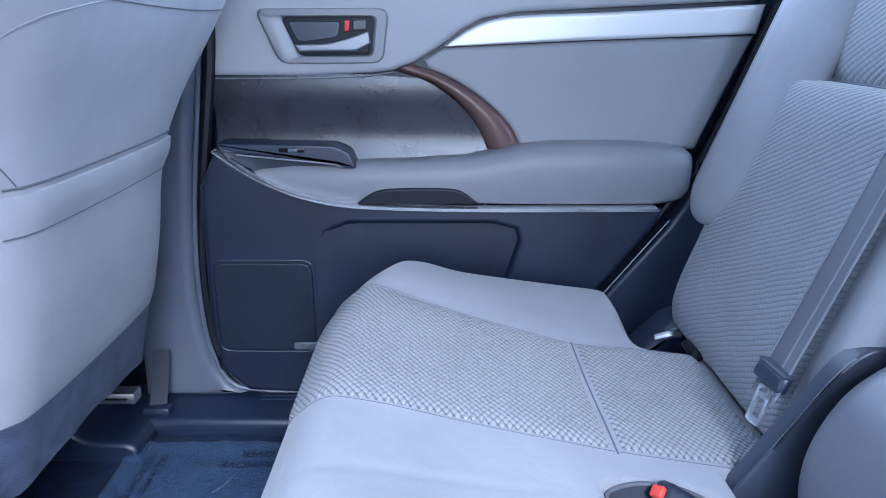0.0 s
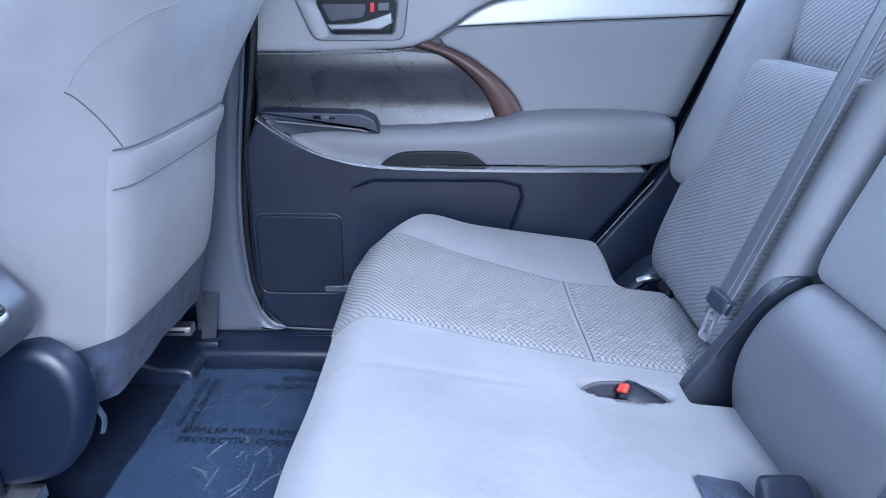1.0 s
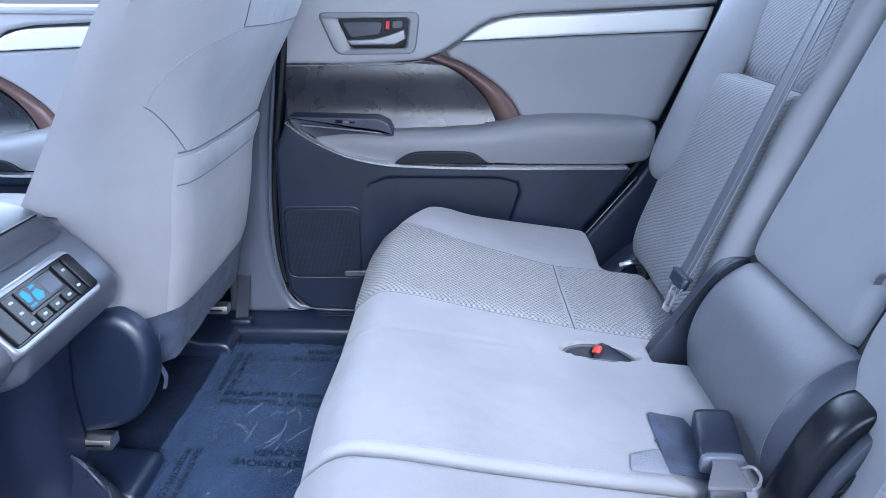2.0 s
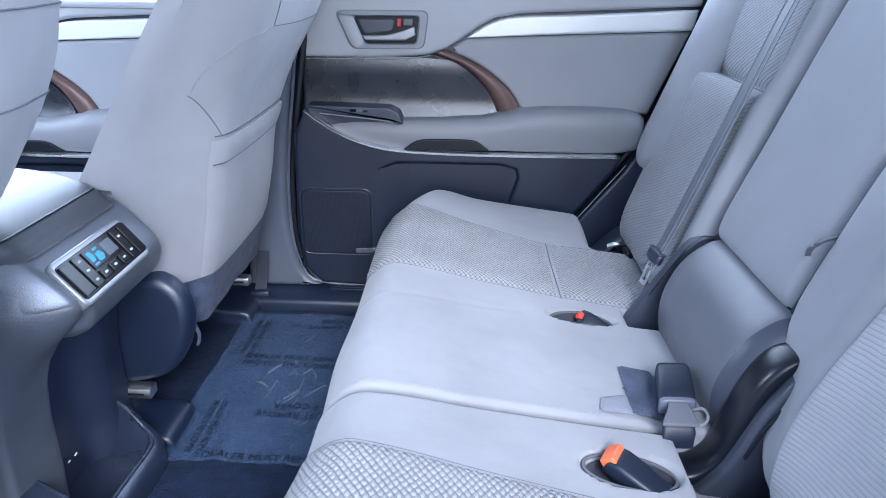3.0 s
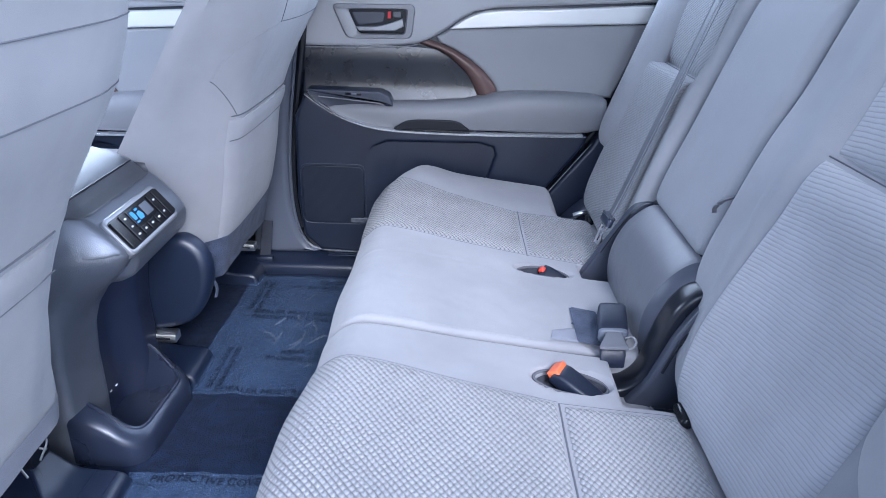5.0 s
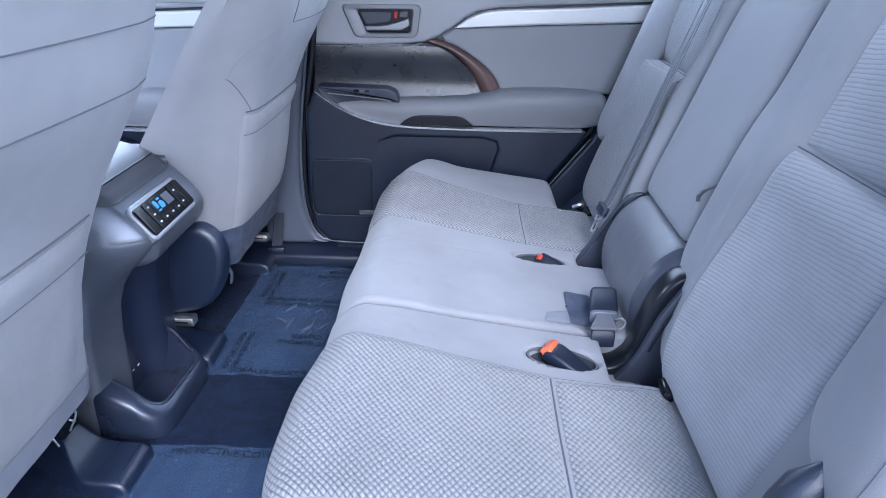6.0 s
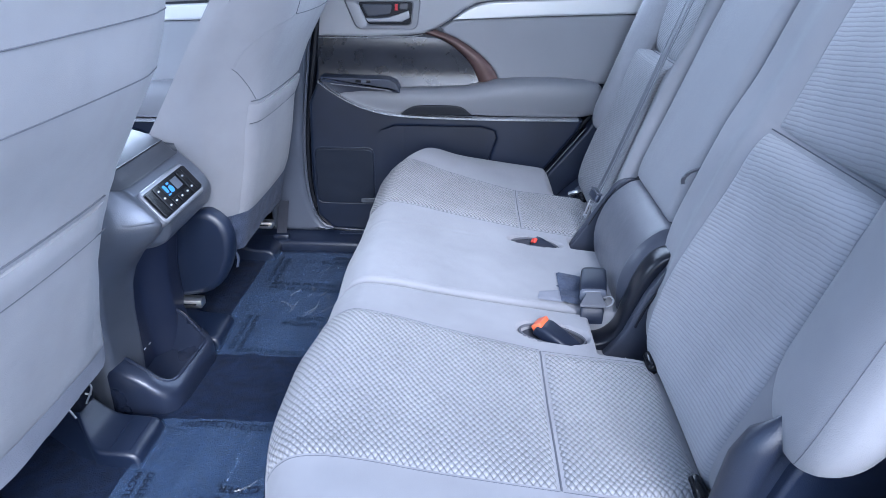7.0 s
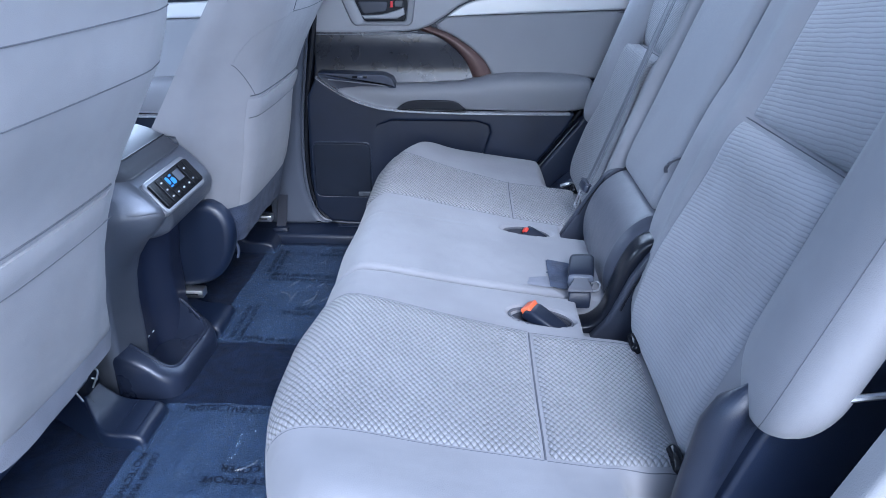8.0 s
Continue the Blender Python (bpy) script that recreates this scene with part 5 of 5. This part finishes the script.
for p in pedestal.data.polygons:
    if p.center.y > -0.030 and p.center.z < 0.335 and p.center.x > -0.86:
        p.material_index = 1
lid = Pad([(-1.2, 0.495), (-1.2, 0.516), (-1.0, 0.524), (-0.87, 0.522), (-0.80, 0.512), (-0.757, 0.494), (-0.738, 0.476), (-0.762, 0.466)], -0.098, 0.150, 0.018, 0.018, None, sweep_back, 120)
part("console_lid", lid.body(0.02), LIDMAT, con, "smooth black armrest lid", 60)
part("lid_seam", tube([lid.point(y, lid.find(x=-0.752), 0.0006) for y in np.linspace(-0.084, 0.138, 24)], 0.0016, 6), RUBBER, con)
part("tray_joint", tube([pc.point(y, pc.find(x=x), 0.0008) for y, x in zip(np.linspace(-0.112, -0.052, 14), -0.845 + 0.055 * np.sin(np.linspace(0, math.pi * 0.6, 14)))], 0.0018, 6), RUBBER, con)
# control panel, leaning back; its own axes: along y, and up the slope
cm = Matrix.Translation((-0.690, 0.024, 0.4250)) @ Matrix(((0, -0.62, 0.785, 0), (1, 0, 0, 0), (0, 0.785, 0.62, 0), (0, 0, 0, 1)))


def plate(pts, h0, h1, bevel=0.0015):
    bm = slab(pts, -h1, h1 - h0, bevel)
    return turned(bm, cm @ pose(0, 0, 0, -90, 0, 0))


def rect(a0, a1, b0, b1, r=0.004):
    return rounded([(a0, b0), (a1, b0), (a1, b1), (a0, b1)], r)


pan = part("climate_panel", plate(rect(-0.092, 0.086, -0.037, 0.036, 0.012), -0.012, 0.005, 0.004), PANELSILVER, con, "satin silver climate control surround")
part("panel_face", plate(rect(-0.088, 0.084, -0.029, 0.028, 0.008), 0.0, 0.0060, 0.001), GLOSS, pan)
part("display", plate(rect(-0.034, 0.036, -0.006, 0.024, 0.002), 0.0, 0.0078, 0.0008), GLOSS, pan)
for pts in ([(-0.029, 0.004), (-0.029, 0.019), (-0.021, 0.020), (-0.018, 0.012), (-0.021, 0.004)], [(-0.016, 0.000), (-0.014, 0.012), (-0.004, 0.014), (0.001, 0.006), (-0.004, -0.001)], [(-0.013, 0.016), (-0.012, 0.020), (-0.002, 0.020), (-0.003, 0.0165)], [(-0.030, -0.002), (-0.030, 0.001), (-0.019, 0.001), (-0.019, -0.002)]):
    part("display_symbol", plate(rounded(pts, 0.0015, 3), 0.0, 0.0086, 0.0003), LCD, pan, "blue lit climate symbol")
part("display_pane", plate(rect(0.006, 0.032, -0.002, 0.020, 0.002), 0.0, 0.0084, 0.0004), PILLAR, pan)
for a0, a1, b0, b1 in ((-0.085, -0.061, -0.026, 0.025), (-0.058, -0.038, -0.026, 0.025), (0.040, 0.058, -0.026, 0.025), (0.061, 0.081, -0.026, 0.025), (-0.034, -0.014, -0.024, -0.009), (-0.010, 0.012, -0.024, -0.009), (0.016, 0.036, -0.024, -0.009)):
    part("control_button", plate(rect(a0, a1, b0, b1, 0.003), 0.0, 0.0088, 0.001), GLOSS, pan)
for a, b0 in ((-0.048, 0.016), (-0.048, 0.0), (-0.048, -0.016), (0.050, 0.012), (0.050, -0.014), (-0.024, -0.016), (0.001, -0.016), (0.026, -0.016)):
    part("button_mark", plate(rect(a - 0.0032, a + 0.0032, b0 - 0.0016, b0 + 0.0016, 0.0008), 0.008, 0.0093, 0.0002), WHITE, pan)
for a, b in (((-0.796, -0.015, 0.079), (-0.794, -0.011, 0.082)), ((-0.790, -0.004, 0.085), (-0.788, 0.0, 0.088))):
    part("moulded_mark", tube([a, b], 0.0012, 6), WHITE, con)
part("hood_screw", tube([(-0.722, -0.046, 0.341), (-0.718, -0.049, 0.341)], 0.002, 8), WHITE, con)
# bin at the foot of the console
bin_rim = rounded([(-0.86, -0.120), (-0.690, -0.124), (-0.684, 0.098), (-0.770, 0.128), (-0.86, 0.125)], 0.055, 9)
bin_inner = rounded([(-0.835, -0.088), (-0.710, -0.094), (-0.702, 0.086), (-0.772, 0.113), (-0.85, 0.110)], 0.040, 9)
bin_floor = rounded([(-0.815, -0.055), (-0.735, -0.060), (-0.725, 0.062), (-0.770, 0.080), (-0.82, 0.078)], 0.022, 9)


def bin_rise(x):
    """The rim climbs like a scoop from its low front edge to the console's foot."""
    return -0.014 + 0.068 * smooth01((-0.675 - x) / 0.135)


rings = []
for k, z in ((0.0, 0.0), (0.0, 0.034), (0.05, 0.044), (0.18, 0.052), (0.75, 0.060), (0.92, 0.0615), (1.0, 0.058)):
    rings.append([(p[0] + (q[0] - p[0]) * k, p[1] + (q[1] - p[1]) * k, z + (bin_rise(p[0]) if z > 0.02 else 0)) for p, q in zip(bin_rim, bin_inner)])
for k, z in ((0.10, 0.048), (0.7, 0.018), (1.0, 0.012)):
    rings.append([(p[0] + (q[0] - p[0]) * k, p[1] + (q[1] - p[1]) * k, z + (bin_rise(p[0]) * (1 - k))) for p, q in zip(bin_inner, bin_floor)])
part("console_bin", loft(rings), BINMAT, con, "open black plastic bin", 50)
part("bin_rim_bead", tube([(p[0], p[1], 0.0605 + bin_rise(o[0])) for o, p in zip(bin_rim, bin_inner)], 0.0040, 8, 0, True), BINMAT, con)

# ---- protective films on the floor, with their print ----
LINES = ("DEALER MUST REMOVE", "PROTECTIVE COVER")


def film(name, x0, x1, y0, y1, rows, cols):
    t = thing(name, "crinkled clear protective film with dark print on the carpet", "floor film", "floor films")
    bm = bmesh.new()
    nx, ny = 90, 110

    def height(x, y):
        ridge = 1 - abs(noise.noise((x * 16 + 2, y * 6, 1.3)))
        return 0.007 + 0.004 * noise.noise((x * 9, y * 4, 3.1)) + 0.0022 * noise.noise((x * 34 + 5, y * 12, 7.7)) + 0.004 * ridge**6

    def at(i, j):
        x, y = x0 + (x1 - x0) * i / nx, y0 + (y1 - y0) * j / ny
        return (x + 0.006 * noise.noise((y * 6, x0, 1)), y + 0.008 * noise.noise((x * 5, y0, 2)), height(x, y))

    g = [[bm.verts.new(at(i, j)) for j in range(ny + 1)] for i in range(nx + 1)]
    for i in range(nx):
        for j in range(ny):
            bm.faces.new((g[i][j], g[i + 1][j], g[i + 1][j + 1], g[i][j + 1]))
    sheet = part("film_sheet", bm, FILM, t, "", 180)
    sheet.visible_shadow = False

    def write(text, x, y, turn, size):
        bm = letters(text, size)
        bmesh.ops.transform(bm, matrix=pose(x, y, 0, 0, 0, turn), verts=bm.verts)
        for co, no in (((x0 + 0.004, 0, 0), (-1, 0, 0)), ((x1, 0, 0), (1, 0, 0)), ((0, y0 + 0.006, 0), (0, -1, 0)), ((0, y1 - 0.006, 0), (0, 1, 0))):
            bmesh.ops.bisect_plane(bm, geom=bm.verts[:] + bm.edges[:] + bm.faces[:], plane_co=co, plane_no=no, clear_outer=True)
        for v in bm.verts:
            v.co.z = height(v.co.x, v.co.y) + 0.0022
        part("printed_line", bm, INK, t, text.lower() + " print")

    # painted glints of the crumpled film: thin tapering pale blades that fan out
    rng = random.Random(int(1000 * abs(y0)))
    cx, cy = x0 + 0.60 * (x1 - x0), (y0 + y1) / 2 - 0.03
    for k in range(cols):
        x, y = cx + rng.gauss(0, 0.055), cy + rng.gauss(0, 0.085)
        turn, wide, bend = 1.35 + rng.gauss(0, 0.40), rng.uniform(0.0010, 0.0042), rng.gauss(0, 0.08)
        n = rng.randint(4, 9)
        bm, rows_ = bmesh.new(), []
        for i in range(n):
            w = wide * math.sin(math.pi * (i + 0.4) / n) ** 0.8 * rng.uniform(0.7, 1.2)
            side = (-math.sin(turn) * w, math.cos(turn) * w)
            rows_.append([(x + side[0] * q, y + side[1] * q, height(x + side[0] * q, y + side[1] * q) + 0.0012 + 0.0024 * (1 - q * q)) for q in (-1, 0, 1)])
            x, y, turn = x + 0.0075 * math.cos(turn), y + 0.0075 * math.sin(turn), turn + bend + rng.gauss(0, 0.06)
        if all(x0 + 0.012 < p[0] < x1 - 0.012 and y0 + 0.012 < p[1] < y1 - 0.012 for r in rows_ for p in r):
            vs = [[bm.verts.new(p) for p in r] for r in rows_]
            for p, q in zip(vs, vs[1:]):
                for i in range(2):
                    bm.faces.new((p[i], p[i + 1], q[i + 1], q[i]))
            part("film_glint", bm, GLINT, t, "", 60)
        else:
            bm.free()

    for x, y, turn, size in rows:
        for k, line in enumerate(LINES):
            w = Vector((0, -1.22 * size * k, 0))
            w.rotate(Euler((0, 0, radians(turn))))
            write(line, x + w.x, y + w.y, turn, size)
    return t


film("floor_film", -0.708, -0.30, 0.078, 0.605, [(-0.632, 0.090, 0, 0.0225), (-0.335, 0.210, 180, 0.0225), (-0.650, 0.402, 0, 0.0225), (-0.310, 0.542, 180, 0.0225), (-0.640, 0.246, -90, 0.0165), (-0.645, 0.565, -90, 0.0165)], 32)
film("floor_film", -0.715, -0.30, -0.72, -0.137, [(-0.668, -0.131, 0, 0.0225), (-0.33, -0.338, 180, 0.0225), (-0.65, -0.46, 0, 0.0225), (-0.33, -0.62, 180, 0.0225), (-0.668, -0.283, -90, 0.0185)], 16)

# ---- by the open door ----
shield = thing("seat_side_shield", "black plastic side shield at the foot of the backrest", "side shield")
part("shield_plate", slab(rounded([(0.17, 0.1), (0.19, 0.30), (0.215, 0.40), (0.25, 0.44), (0.37, 0.82), (0.60, 0.82), (0.60, 0.1)], 0.010), -0.610, 0.03, 0.006), BLACK, shield)
rings = []
for z in list(np.linspace(0.08, 0.43, 26)) + [0.442, 0.450, 0.455]:
    x0 = float(np.interp(z, [0.08, 0.20, 0.30, 0.40, 0.43, 0.455], [0.120, 0.138, 0.143, 0.152, 0.165, 0.195]))
    x1 = float(np.interp(z, [0.08, 0.30, 0.40, 0.44, 0.465], [0.42, 0.42, 0.40, 0.37, 0.34]))
    k = min(1.0, (0.458 - z) / 0.03) ** 0.5
    ring = [(x0 + 0.030, -0.578), (x0 + 0.010, -0.580), (x0, -0.590), (x0 + 0.006, -0.604), (x0 + 0.020, -0.611), (x0 + 0.040, -0.607), (x0 + 0.058, -0.596), (x1, -0.592), (x1, -0.578)]
    rings.append([(p[0], -0.592 + (p[1] + 0.592) * k, z) for p in spline([(max(x0, min(x, x1)), y) for x, y in ring], 48)])
part("shield_cover", loft(rings), SHIELD, shield, "satin dark grey rounded hinge cover", 60)
lever = thing("fold_lever", "bright metal fold lever beside the backrest", "lever")
part("lever_rod", tube([(0.246, -0.660, 0.491), (0.283, -0.662, 0.500), (0.38, -0.664, 0.52)], 0.0036, 8, 12), STEEL, lever)
part("lever_socket", tube([(0.243, -0.630, 0.488), (0.245, -0.659, 0.491)], 0.006, 10), BLACK, lever)
lq = thing("door_frame", "pale painted door frame edge with grey trim", "door frame", kind="structure")
part("inner_trim", slab([(0.20, 0.0), (0.23, 0.40), (0.275, 0.56), (0.34, 0.8), (0.7, 0.8), (0.7, 0.0)], -0.735, 0.03, 0.008), TRIM, lq)
part("painted_flange", slab([(0.235, 0.0), (0.262, 0.40), (0.31, 0.56), (0.38, 0.8), (0.7, 0.8), (0.7, 0.0)], -0.775, 0.036, 0.008), PAINT, lq)
